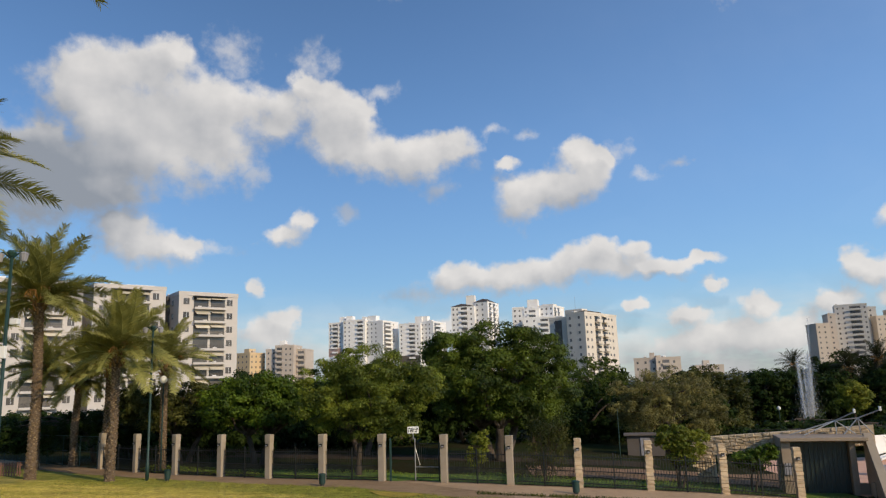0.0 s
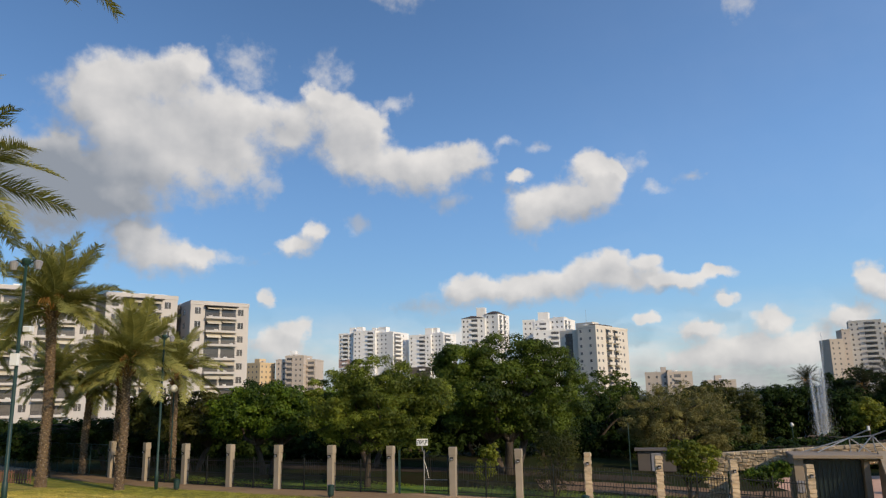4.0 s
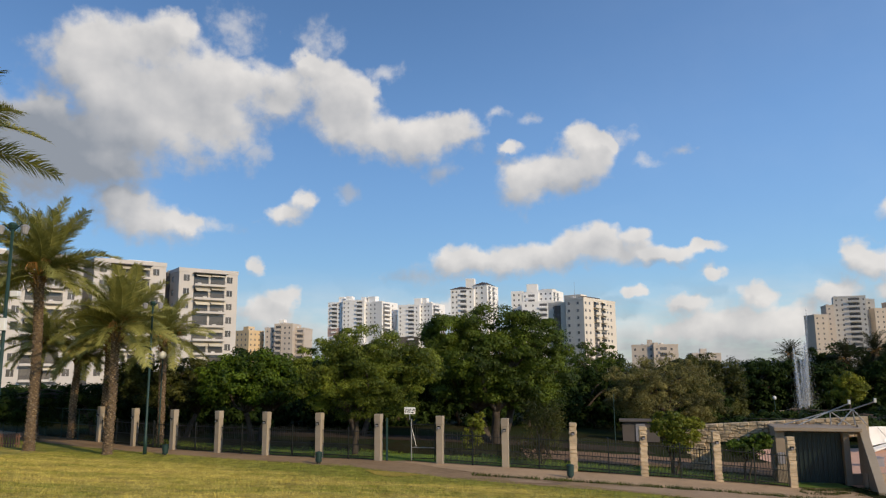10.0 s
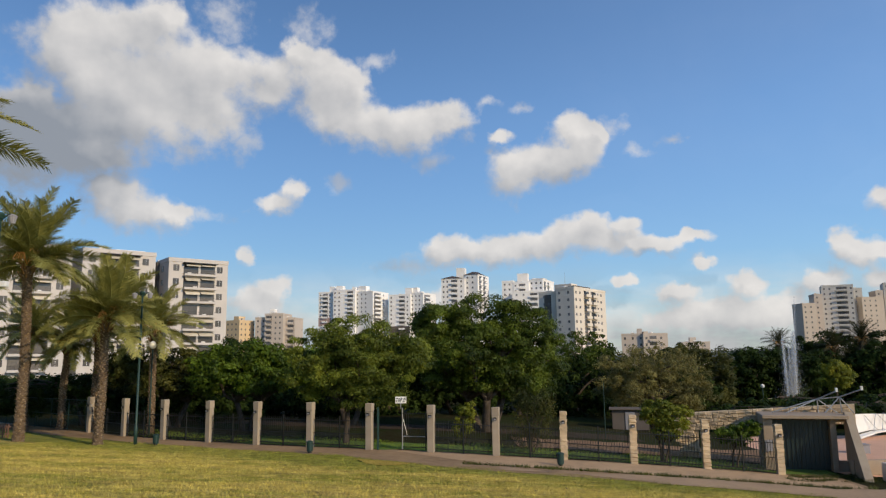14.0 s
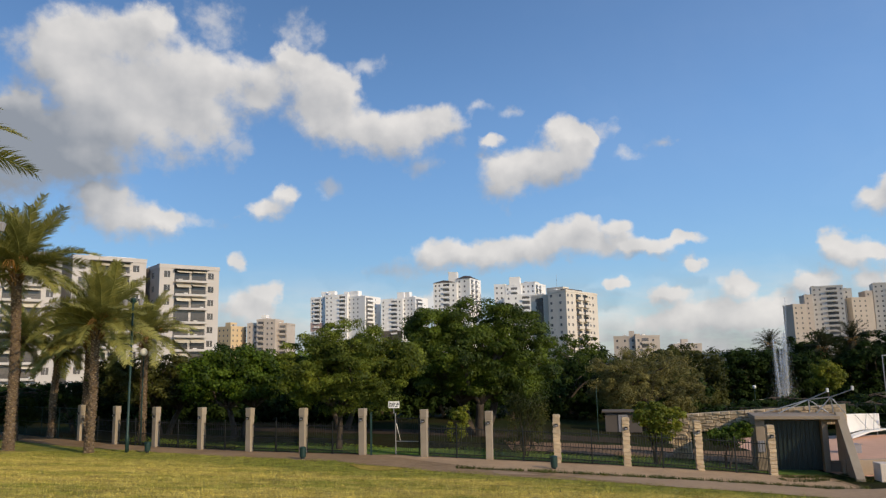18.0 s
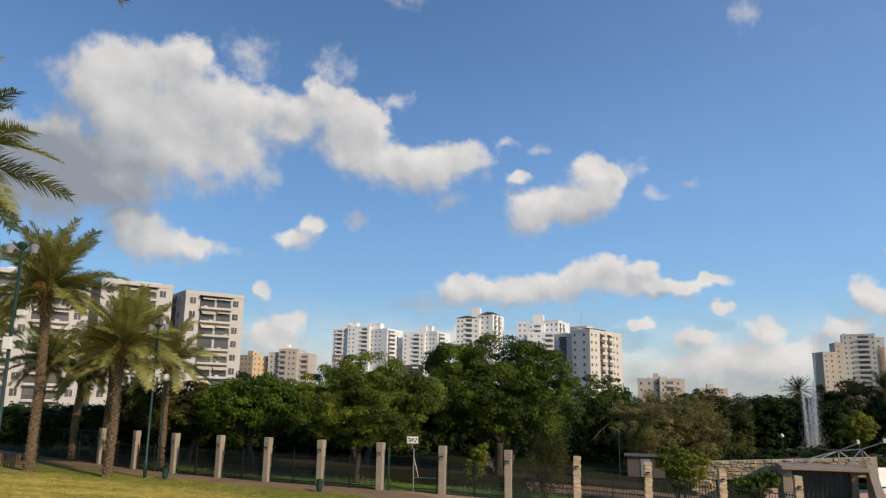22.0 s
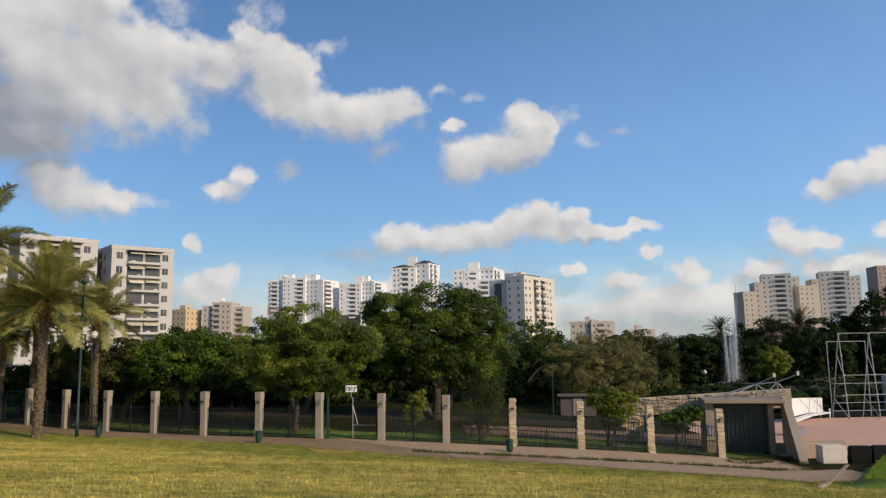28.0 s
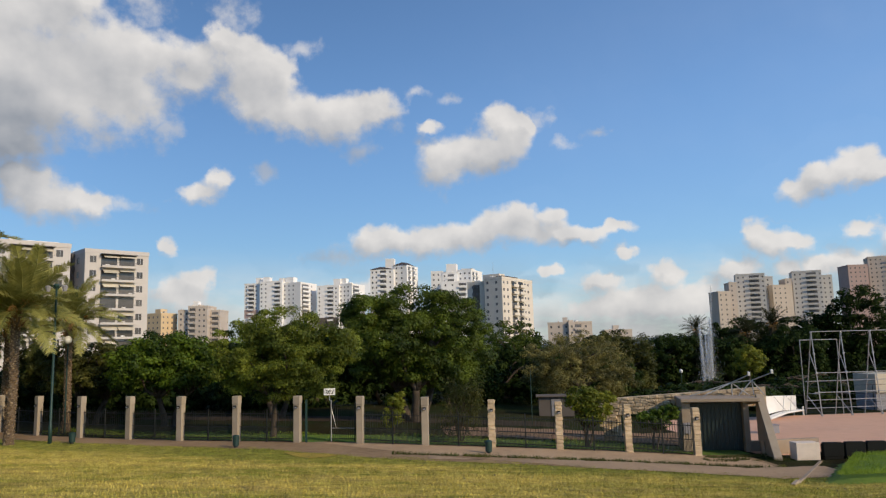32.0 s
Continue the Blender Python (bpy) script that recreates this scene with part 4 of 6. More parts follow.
for i in range(len(PILLARS) - 1):
    (x0, y0), (x1, y1) = PILLARS[i], PILLARS[i + 1]
    if i == GATE:
        continue
    L = math.hypot(x1 - x0, y1 - y0) - 0.38
    w = math.atan2(y1 - y0, x1 - x0)
    z0, z1 = ground(x0, y0), ground(x1, y1)
    mx, my = x0 + math.cos(w) * 0.19, y0 + math.sin(w) * 0.19
    ob = thing("fence_panel", (mx, my, z0 + 0.06), "dark iron picket fence panel between pillars", "fence", "fence panels", turn=math.degrees(w))
    dz = z1 - z0
    for h in (0.12, 0.66, 1.28):
        part("rail", Geo().tube([(0, 0, h), (L, 0, h + dz)], [0.02, 0.02], 4).mesh("rail", M_IRON), ob)
    n = 23
    for k in range(n):
        s = (k + 0.5) / n
        part("picket", PICKET, ob, pose(L * s, 0, dz * s))
        if k < n - 1:
            part("short_picket", SHORT, ob, pose(L * (s + 0.5 / n), 0, dz * (s + 0.5 / n)))
    part("post", Geo().box(L / 2 - 0.03, -0.03, dz / 2 - 0.05, L / 2 + 0.03, 0.03, dz / 2 + 1.5).mesh("post", M_IRON, 0.006), ob)

# the green wire fence that goes on beside the pillars, and a low paling before it
wf = thing("wire_fence", (-23.0, 47.5, 0.0), "dark green wire fence on thin posts behind the palms", "fence", turn=142)
for k in range(10):
    part("post", Geo().tube([(k * 2.4, 0, 0), (k * 2.4, 0, 2.0)], [0.035, 0.035], 6).mesh("post", M_GREEN), wf)
for z in (0.08, 1.0, 1.97):
    part("rail", Geo().tube([(0, 0, z), (21.6, 0, z)], [0.022, 0.022], 5).mesh("rail", M_GREEN), wf)
WIRE = Geo().tube([(0, 0, 0.08), (0, 0, 1.97)], [0.006, 0.006], 3).mesh("wire", M_GREEN)
for k in range(140):
    part("wire", WIRE, wf, pose(0.15 + k * 0.154, 0.0, 0.0))
pf = thing("paling_fence", (-25.6, 43.6, ground(-25.6, 43.6)), "low fence of reddish brown wooden pales", "fence", turn=180)
PALE = Geo().prism([(-0.04, 0.0), (0.04, 0.0), (0.04, 0.74), (0.0, 0.80), (-0.04, 0.74)], -0.012, 0.012).mesh("pale", M_PALE)
for k in range(40):
    part("pale", PALE, pf, pose(k * 0.16, 0.0, 0.02))
for z in (0.2, 0.6):
    part("rail", Geo().box(-0.1, -0.045, z, 6.35, -0.014, z + 0.07).mesh("rail", M_PALE), pf)

# open gate leaf, its posts and its sign
gx, gy = PILLARS[GATE]
gate = thing("park_gate", (gx + 1.6, gy - 0.05, ground(gx, gy)), "open barred park gate with a pale tubular frame", "gate", turn=-18)
part("frame_post", Geo().tube([(0, 0, 0), (0, 0, 1.95)], [0.03, 0.03], 8).mesh("frame_post", M_STEEL), gate)
part("brace", Geo().tube([(0.03, -0.03, 1.5), (0.12, -0.03, 1.2), (0.26, -0.03, 0.66)], [0.014, 0.018, 0.012], 6).mesh("brace", M_STEEL), gate, label="pale bent bar of the gate")
part("frame_post", Geo().tube([(1.2, 0, 0), (1.2, 0, 1.75)], [0.03, 0.03], 8).mesh("frame_post", M_IRON), gate)
for h in (0.12, 0.62, 1.7):
    part("rail", Geo().tube([(0, 0, h), (1.2, 0, h)], [0.022, 0.022], 6).mesh("rail", M_STEEL if h == 0.62 else M_IRON), gate)
for k in range(10):
    part("bar", Geo().tube([(0.11 + k * 0.108, 0, 0.12), (0.11 + k * 0.108, 0, 1.7)], [0.011, 0.011], 4).mesh("bar", M_IRON), gate)
post = thing("gate_post", (gx + 0.42, gy - 0.1, ground(gx, gy)), "green steel gate post beside the pillar", "post")
part("post", Geo().box(-0.05, -0.05, 0, 0.05, 0.05, 2.0).mesh("post", M_GREEN, 0.01), post)
sg = thing("gate_sign", (gx + 1.52, gy + 0.02, ground(gx, gy) + 2.04), "small white sign with dark lettering over the gate", "sign")
part("plate", Geo().box(-0.27, -0.02, 0.14, 0.27, 0.02, 0.46).mesh("plate", M_WHITE, 0.006), sg)
part("bracket", Geo().box(-0.02, -0.015, -0.12, 0.02, 0.015, 0.135).mesh("bracket", M_STEEL), sg)
tx = bpy.data.curves.new("lettering", "FONT")
tx.body, tx.size, tx.align_x, tx.extrude = "האיצי", 0.215, "CENTER", 0.003
tx.offset = 0.004
tob = new("lettering_source", tx)
bpy.context.view_layer.update()
tm = bpy.data.meshes.new_from_object(tob)
bpy.data.objects.remove(tob)
tm.materials.clear()
tm.materials.append(M_BLACK)
part("lettering", tm, sg, pose(0, -0.026, 0.20, 90, 0, 0) @ Matrix.Diagonal((1.0, 1.55, 1.0, 1.0)))


# ---- bins and lamps ----
def bin_(x, y):
    ob = thing("litter_bin", (x, y, ground(x, y)), "dark green round litter bin on the path", "bin", "litter bins")
    part("drum", Geo().tube([(0, 0, 0.08), (0, 0, 0.11), (0, 0, 0.48), (0, 0, 0.50)], [0.12, 0.145, 0.155, 0.145], 20).mesh("drum", M_GREEN), ob)
    part("lid", Geo().tube([(0, 0, 0.50), (0, 0, 0.53), (0, 0, 0.57)], [0.165, 0.165, 0.08], 20).mesh("lid", M_GREEN), ob)
    part("foot", Geo().tube([(0, 0, 0), (0, 0, 0.08)], [0.10, 0.08], 12).mesh("foot", M_IRON), ob)


for q in ((-15.36, 39.4), (-6.55, 35.3), (4.65, 32.2)):
    bin_(*q)


def park_lamp(x, y, h, label):
    ob = thing("park_lamp", (x, y, ground(x, y)), label, "street lamp", "park lamps")
    part("pole", Geo().tube([(0, 0, 0), (0, 0, 0.9), (0, 0, 0.95), (0, 0, h)], [0.10, 0.09, 0.065, 0.05], 12).mesh("pole", M_GREEN, smooth=True), ob)
    part("collar", Geo().tube([(0, 0, h), (0, 0, h + 0.12), (0, 0, h + 0.2)], [0.10, 0.16, 0.12], 12).mesh("collar", M_GREEN), ob)
    for s in (-1, 1):
        arm = part("arm", Geo().tube([(0, 0, h - 0.1), (s * 0.3, 0, h + 0.15), (s * 0.42, 0, h + 0.12)], [0.025, 0.025, 0.025], 6).mesh("arm", M_GREEN), ob)
        part("lantern", Geo().tube([(s * 0.42, 0, h - 0.18), (s * 0.42, 0, h + 0.08), (s * 0.42, 0, h + 0.14)], [0.09, 0.15, 0.05], 10).mesh("lantern", M_GREY), arm)
    return ob


park_lamp(-16.62, 39.85, 7.9, "tall green park lamp with a dark twin lantern")
ob = park_lamp(-14.9, 24.0, 8.0, "green lamp mast with pale fittings on its shaft")
part("box", Geo().box(-0.13, -0.2, 4.6, 0.13, -0.06, 5.0).mesh("box", M_WHITE, 0.01), ob)
part("floodlight", Geo().box(0.15, -0.12, 5.7, 0.42, 0.12, 5.9).mesh("floodlight", M_WHITE, 0.02), ob)


def globe_lamp(x, y, h, r):
    ob = thing("globe_lamp", (x, y, ground(x, y)), "park lamp post with a white globe", "street lamp", "globe lamps")
    part("pole", Geo().tube([(0, 0, 0), (0, 0, h)], [0.05, 0.04], 10).mesh("pole", M_GREEN), ob)
    part("globe", Geo().tube([(0, 0, h + r * (1 - math.cos(a))) for a in [i * math.pi / 8 for i in range(9)]], [max(0.02, r * math.sin(i * math.pi / 8)) for i in range(9)], 14).mesh("globe", M_WHITE, smooth=True), ob)
    part("hood", Geo().tube([(0, 0, h + 1.75 * r), (0, 0, h + 2.1 * r)], [0.8 * r, 0.2 * r], 14).mesh("hood", M_WHITE), ob)


globe_lamp(-17.95, 44.9, 5.1, 0.22)
globe_lamp(32.45, 78.0, 2.0, 0.2)
pl = thing("lamp_pole", (9.4, 45.9, ground(9.4, 45.9)), "thin dark green pole inside the park", "pole")
part("pole", Geo().tube([(0, 0, 0), (0, 0, 3.3)], [0.03, 0.025], 8).mesh("pole", M_GREEN), pl)


# dark wall and roof colour stands in for the shade of the trees
ks = thing("garden_kiosk", (12.6, 53.0, ground(12.6, 53.0)), "small kiosk with a flat roof among the trees, darkened as in their shade", "kiosk", turn=-12)
part("wall", Geo().box(-1.2, 0, 0, 1.3, 1.6, 1.4).mesh("wall", M_DARKWALL, 0.02), ks)
part("door", Geo().box(-0.3, -0.05, 0.05, 0.35, -0.005, 1.25).mesh("door", M_GREY, 0.01), ks)
part("roof", Geo().box(-1.4, -0.25, 1.4, 1.5, 1.8, 1.5).mesh("roof", M_DARKWALL, 0.01), ks)

# ---- the gate house, its stone wall and the plaza ----
ZP = ground(16.5, 31.6)
gh = thing("gate_house", (13.3, 34.6, ZP), "brown concrete gate portal with flat canopy and slanting wall", "gate house", turn=-16)
part("canopy", Geo().box(0.9, 0.0, 2.36, 4.45, 2.6, 2.52).mesh("canopy", M_CONC, 0.02), gh)
part("pier", Geo().box(0.95, 0.35, 0, 1.35, 2.4, 2.36).mesh("pier", M_CONC, 0.02), gh)
part("meter_box", Geo().box(1.0, 0.27, 0.9, 1.3, 0.35, 1.4).mesh("meter_box", M_GREY, 0.01), gh)
gl = part("gate_leaf", Geo().box(1.38, 1.0, 0.05, 3.75, 1.04, 2.25).mesh("gate_leaf", M_GATE), gh, label="closed green sheet-metal gate, darkened as under its canopy")
for k in range(13):
    part("rib", Geo().box(1.42 + k * 0.19, 0.96, 0.05, 1.46 + k * 0.19, 1.0, 2.25).mesh("rib", M_GATE), gl)
# right pier with a tall slot
part("pier", Geo().box(3.77, 0.6, 0, 4.02, 2.2, 2.36).mesh("pier", M_CONC, 0.015), gh)
part("pier", Geo().box(4.02, 0.7, 0, 4.70, 0.95, 0.5).mesh("pier", M_CONC, 0.015), gh)
part("pier", Geo().box(4.02, 0.7, 2.2, 4.70, 0.95, 2.36).mesh("pier", M_CONC, 0.015), gh)
part("slanting_wall", Geo().prism([(-1.95, 0.0), (1.0, 0.0), (1.0, 2.62), (0.75, 2.62), (-1.95, 0.1)], 0.0, 0.30).mesh("slanting_wall", M_CONC, 0.02), gh, pose(4.72, 0, 0, 0, 0, 90))
part("edge_band", Geo().prism([(-2.0, 0.0), (-1.952, 0.0), (-1.952, 0.1), (0.748, 2.622), (0.70, 2.66), (-2.0, 0.13)], -0.02, 0.32).mesh("edge_band", M_PLASTER, 0.01), gh, pose(4.72, 0, 0, 0, 0, 90))

WALL = ((11.6, 38.4), (18.95, 35.4))
wl = math.hypot(WALL[1][0] - WALL[0][0], WALL[1][1] - WALL[0][1])
wa = math.degrees(math.atan2(WALL[1][1] - WALL[0][1], WALL[1][0] - WALL[0][0]))
sw = thing("stone_wall", (WALL[0][0], WALL[0][1], ZP), "raised band of rough cream stone blocks on a stone pier", "wall", turn=wa)
part("core", Geo().prism([(0, 0), (0.9, 0), (0.9, 1.52), (wl, 2.0), (wl, 2.9), (0, 2.36)], 0.04, 0.4).mesh("core", M_STONE), sw)
rng = random.Random(31)
blk = []
for s in range(8):
    bm = bmesh.new()
    bmesh.ops.create_cube(bm, size=1.0)
    bmesh.ops.scale(bm, vec=(0.24 + 0.025 * s, 0.16, 0.165), verts=bm.verts)
    bmesh.ops.bevel(bm, geom=bm.edges[:], offset=0.03, segments=1, affect="EDGES")
    for v in bm.verts:
        v.co += Vector((rng.uniform(-1, 1) * 0.016, rng.uniform(-1, 1) * 0.035, rng.uniform(-1, 1) * 0.014))
    me = bpy.data.meshes.new("stone_block")
    bm.to_mesh(me)
    bm.free()
    me.materials.append(M_STONE)
    blk.append((0.24 + 0.025 * s, me))
for r in range(11):
    x = -rng.uniform(0.0, 0.3)
    while x < (wl - 0.3 if r < 5 else 0.6):
        w, me = rng.choice(blk)
        part("stone_block", me, sw, pose(x + w / 2, 0.02 + rng.uniform(-0.02, 0.02), 2.36 + 0.54 * (x + w / 2) / wl - 0.08 - r * 0.178, 0, -4.1, 0))
        x += w + 0.015

fl = thing("floodlight_frame", (15.7, 35.25, ZP + 2.54), "grey steel tube frame with two floodlight arms on the canopy", "lighting frame", turn=-16)
for a, b in (((0.0, 0.2, 0), (1.4, 0.4, 0.62)), ((-0.6, 0.4, 0.0), (1.4, 0.4, 0.62)), ((1.4, 0.4, 0.62), (2.35, 0.4, 0.72)), ((1.4, 0.4, 0.62), (1.4, 0.4, 0.0)), ((1.4, 0.4, 0.62), (2.2, 0.4, 0.0)), ((2.35, 0.4, 0.72), (2.9, 0.4, 0.0)), ((2.35, 0.4, 0.72), (1.7, 0.4, 0.0)), ((2.35, 0.4, 0.72), (2.4, 0.4, 0.0)), ((1.4, 0.4, 0.62), (2.15, 0.0, 1.0)), ((2.35, 0.4, 0.72), (3.2, 0.0, 1.08))):
    part("tube", Geo().tube([a, b], [0.028, 0.028], 6).mesh("tube", M_STEEL), fl)
for x, z in ((2.15, 1.0), (3.2, 1.08)):
    part("floodlight", Geo().box(x - 0.04, -0.08, z - 0.04, x + 0.06, 0.06, z + 0.15).mesh("floodlight", M_WHITE, 0.01), fl)

hd = thing("white_hoarding", (24.85, 47.1, ZP), "white sheet hoarding on a light steel stand", "hoarding", turn=34)
part("sheet", Geo().prism([(0.0, 0.28), (1.2, 0.40), (2.6, 0.46), (4.7, 0.40), (4.75, 1.36), (1.9, 1.50), (0.0, 1.56)], 0.0, 0.05).mesh("sheet", M_WHITE, 0.01), hd)
part("skirt", Geo().prism([(0.0, 0.10), (2.2, 0.34), (4.6, 0.36), (4.6, 0.44), (2.2, 0.44), (0.0, 0.24)], -0.6, -0.1).mesh("skirt", M_WHITE, 0.02), hd)
for x in (0.3, 1.5, 2.9, 4.5):
    part("leg", Geo().tube([(x, 0.1, 0), (x, 0.1, 1.4)], [0.03, 0.03], 6).mesh("leg", M_STEEL), hd)
for x0, x1 in ((1.6, 2.6), (3.0, 1.9), (3.2, 4.3), (4.0, 3.0)):
    part("brace", Geo().tube([(x0, -0.06, 1.45), (x1, -0.4, 0.36)], [0.02, 0.02], 6).mesh("brace", M_STEEL), hd)
part("end_post", Geo().tube([(5.0, -0.3, 0.0), (5.0, -0.3, 0.62)], [0.06, 0.06], 8).mesh("end_post", M_WHITE), hd)
bx = thing("grey_box", (21.9, 40.6, ZP), "grey utility box on the plaza", "box")
part("body", Geo().box(-0.35, -0.3, 0, 0.3, 0.3, 0.46).mesh("body", M_GREY, 0.02), bx)
part("lid", Geo().box(-0.38, -0.33, 0.46, 0.33, 0.33, 0.50).mesh("lid", M_GREY, 0.01), bx)
M_WASH = surface("warm_whitewash", (0.74, 0.63, 0.52), (0.62, 0.52, 0.43), 2.0, 0.85, 0.15, 25.0, stain=(0.45, 0.36, 0.28))
wb = thing("white_block", (17.86, 31.2, ZP), "whitewashed low block at the end of the seat row", "block", turn=-8)
part("body", Geo().box(0, 0, 0, 1.0, 0.7, 0.74).mesh("body", M_WASH, 0.02), wb)
for k in range(5):
    st = thing("padded_seat", (18.96 + k * 0.98, 31.0 - k * 0.03, ZP), "black padded seat in a row beside the plaza", "seat", "black seats")
    part("back", Geo().prism([(0.02, 0.12), (0.94, 0.12), (0.97, 0.62), (0.90, 0.72), (0.07, 0.74), (0.0, 0.64)], 0.0, 0.22).mesh("back", M_BLACK, 0.03), st)
    part("base", Geo().box(0.05, 0.02, 0, 0.91, 0.5, 0.30).mesh("base", M_BLACK, 0.02), st)
bk = Geo()
bk.box(0, 0, 0, 2.7, 0.25, 0.66)
solid("low_wall", bk.mesh("low_wall", M_CONC, 0.01), "low brown wall along the plaza edge", "wall", m=pose(17.4, 33.0, ZP, 0, 0, 3))

# scaffold of A-frames
sc = thing("scaffold", (29.7, 48.3, ZP), "tall grey scaffold of A-shaped tube frames on the plaza", "scaffold")
H = 5.7


def tube_part(name, a, b, r=0.035):
    part(name, Geo().tube([a, b], [r, r], 6).mesh(name, M_STEEL), sc)


COUPLER = Geo().box(-0.06, -0.06, -0.07, 0.06, 0.06, 0.07).mesh("coupler", M_STEEL, 0.015)
for k in range(4):
    x = 2.15 * k
    tube_part("leg", (x, 0, 0), (x, 0.45, H))
    tube_part("leg", (x - 0.25, 1.5, 0), (x, 0.45, H))
    tube_part("brace", (x - 0.05, 0.72, 4.2), (x, 0.24, 2.9), 0.028)
    tube_part("brace", (x - 0.2, 1.25, 1.35), (x, 0.0, 0.1), 0.028)
    tube_part("rung", (x - 0.2, 1.25, 1.5), (x, 0.12, 1.5), 0.025)
    for y, z in ((0.33, 4.2), (0.23, 2.9), (0.13, 1.6), (0.0, 0.08), (0.45, H - 0.05)):
        part("coupler", COUPLER, sc, pose(x, y, z))
for y, z, x0 in ((0.45, H, 0.0), (0.23, 2.9, 0.0), (0.13, 1.6, -0.3), (1.2, 2.3, -0.3), (1.3, 1.0, -0.3), (1.45, 0.45, -0.3)):
    tube_part("ledger", (x0, y, z), (7.4, y, z), 0.028)
tube_part("pole", (-0.25, 1.5, 0), (-0.25, 1.5, 5.15))
tube_part("pole", (2.5, 1.5, 0), (2.5, 1.5, 5.15))
tube_part("ledger", (-0.25, 1.5, 5.15), (2.5, 1.5, 5.15), 0.028)
bp_ = thing("beige_container", (36.2, 51.0, ZP), "beige cabin with a grey base behind the scaffold", "cabin")
part("body", Geo().box(-0.6, 0, 1.2, 4.5, 2.5, 2.6).mesh("body", M_AWN, 0.02), bp_)
part("base", Geo().box(-0.6, 0.1, 0, 4.5, 2.4, 1.2).mesh("base", M_GREY, 0.02), bp_)
fn = thing("mesh_fence", (19.0, 50.5, ZP), "dark wire fence behind the plaza", "fence")
for k in range(20):
    part("post", Geo().tube([(k * 2.0, 0, 0), (k * 2.0, 0, 1.9)], [0.03, 0.03], 6).mesh("post", M_IRON), fn)
for z in (0.1, 0.7, 1.3, 1.88):
    part("wire", Geo().tube([(0, 0, z), (38, 0, z)], [0.015, 0.015], 4).mesh("wire", M_IRON), fn)

# kerb and grass bank
kb = thing("kerb", (14.3, 25.4, ground(14.3, 25.4)), "concrete kerb that edges a grass bank", "kerb", turn=math.degrees(math.atan2(5.3, 4.3)))
for k in range(7):
    part("kerb_stone", Geo().box(0.0, -0.07, -0.2, 0.97, 0.07, 0.04).mesh("kerb_stone", M_CONC, 0.015), kb, pose(k * 0.985, 0, ground(14.3 + k * 0.62, 25.4 + k * 0.765) - ground(14.3, 25.4)))
bank = Geo()
nb = 26
for j in range(nb + 1):
    for i in range(nb + 1):
        u, v = i / nb, j / nb
        x, y = 15.2 + u * 14.0, 25.3 + v * 5.2
        e = min(1.0, u * 14.0 * 0.5, max(0.0, (x - 15.2) - (y - 25.3) * 0.81) * 0.9) * min(1.0, v * 4, (1 - v) * 6)
        bank.v.append((x, y, ground(x, y) - 0.05 + 0.42 * max(0.0, e) ** 0.7 + 0.05 * noise.noise((x, y, 0.0)) * e))
bank.f = [(j * (nb + 1) + i, j * (nb + 1) + i + 1, (j + 1) * (nb + 1) + i + 1, (j + 1) * (nb + 1) + i) for j in range(nb) for i in range(nb)]
M_BANK = surface("fresh_grass", (0.13, 0.20, 0.022), (0.09, 0.15, 0.018), 3.0, 0.9, 1.0, 25.0)
solid("grass_bank", bank.mesh("grass_bank", M_BANK, smooth=True), "fresh green grass bank behind the kerb", "grass", kind="structure")

# fountain
def spray(name, thin):
    """Falling drops: white scatterers that let part of the view through."""
    m_ = bpy.data.materials.new(name)
    m_.use_nodes = True
    N = Nodes(m_.node_tree)
    df, tp, mx = N.add("ShaderNodeBsdfTranslucent"), N.add("ShaderNodeBsdfTransparent"), N.add("ShaderNodeMixShader")
    dd, m2 = N.add("ShaderNodeBsdfDiffuse"), N.add("ShaderNodeMixShader")
    df.inputs[0].default_value = dd.inputs[0].default_value = (0.80, 0.86, 0.93, 1)
    N.put(m2.inputs[1], df.outputs[0])
    N.put(m2.inputs[2], dd.outputs[0])
    isl = N.add("ShaderNodeNewGeometry").outputs["Random Per Island"]
    N.put(mx.inputs[0], N.math("MULTIPLY", N.math("ADD", 0.4, N.math("MULTIPLY", isl, 0.6)), thin))
    N.put(mx.inputs[1], tp.outputs[0])
    N.put(mx.inputs[2], m2.outputs[0])
    N.put(N.add("ShaderNodeOutputMaterial").inputs[0], mx.outputs[0])
    return m_


def jet_mesh(foot, top, height, wide, n, mat, seed, bunch=1.0):
    """A column of small upright streaks of water: dense in its core, loose outside, thinning towards the top."""
    rng_ = np.random.default_rng(seed)
    t = rng_.beta(1.0, 1.0 + bunch, n)
    r_ = wide * (0.35 + 0.65 * np.sqrt(1 - t)) * np.abs(rng_.normal(size=n)) * 0.55
    w = rng_.uniform(0, 6.283, n)
    x = foot + (top - foot) * t + r_ * np.cos(w)
    y = r_ * np.sin(w)
    z = height * t
    tall, half = 0.16 * rng_.uniform(0.6, 2.0, n), 0.018 * rng_.uniform(0.6, 1.5, n)
    v = np.empty((n, 4, 3))
    for k, (sx, sz) in enumerate(((0, -1), (1, 0), (0, 1), (-1, 0))):
        v[:, k] = np.stack([x + sx * half, y, np.maximum(z + sz * tall, 0.0)], 1)
    me = bpy.data.meshes.new("jet")
    me.from_pydata(v.reshape(-1, 3).tolist(), [], np.arange(4 * n).reshape(n, 4).tolist())
    me.materials.append(mat)
    return me


M_WATER, M_MIST = spray("water_spray", 0.26), spray("water_mist", 0.16)
ft = thing("fountain", (38.6, 85.0, ground(39, 85)), "tall white water jets of a park fountain", "fountain")
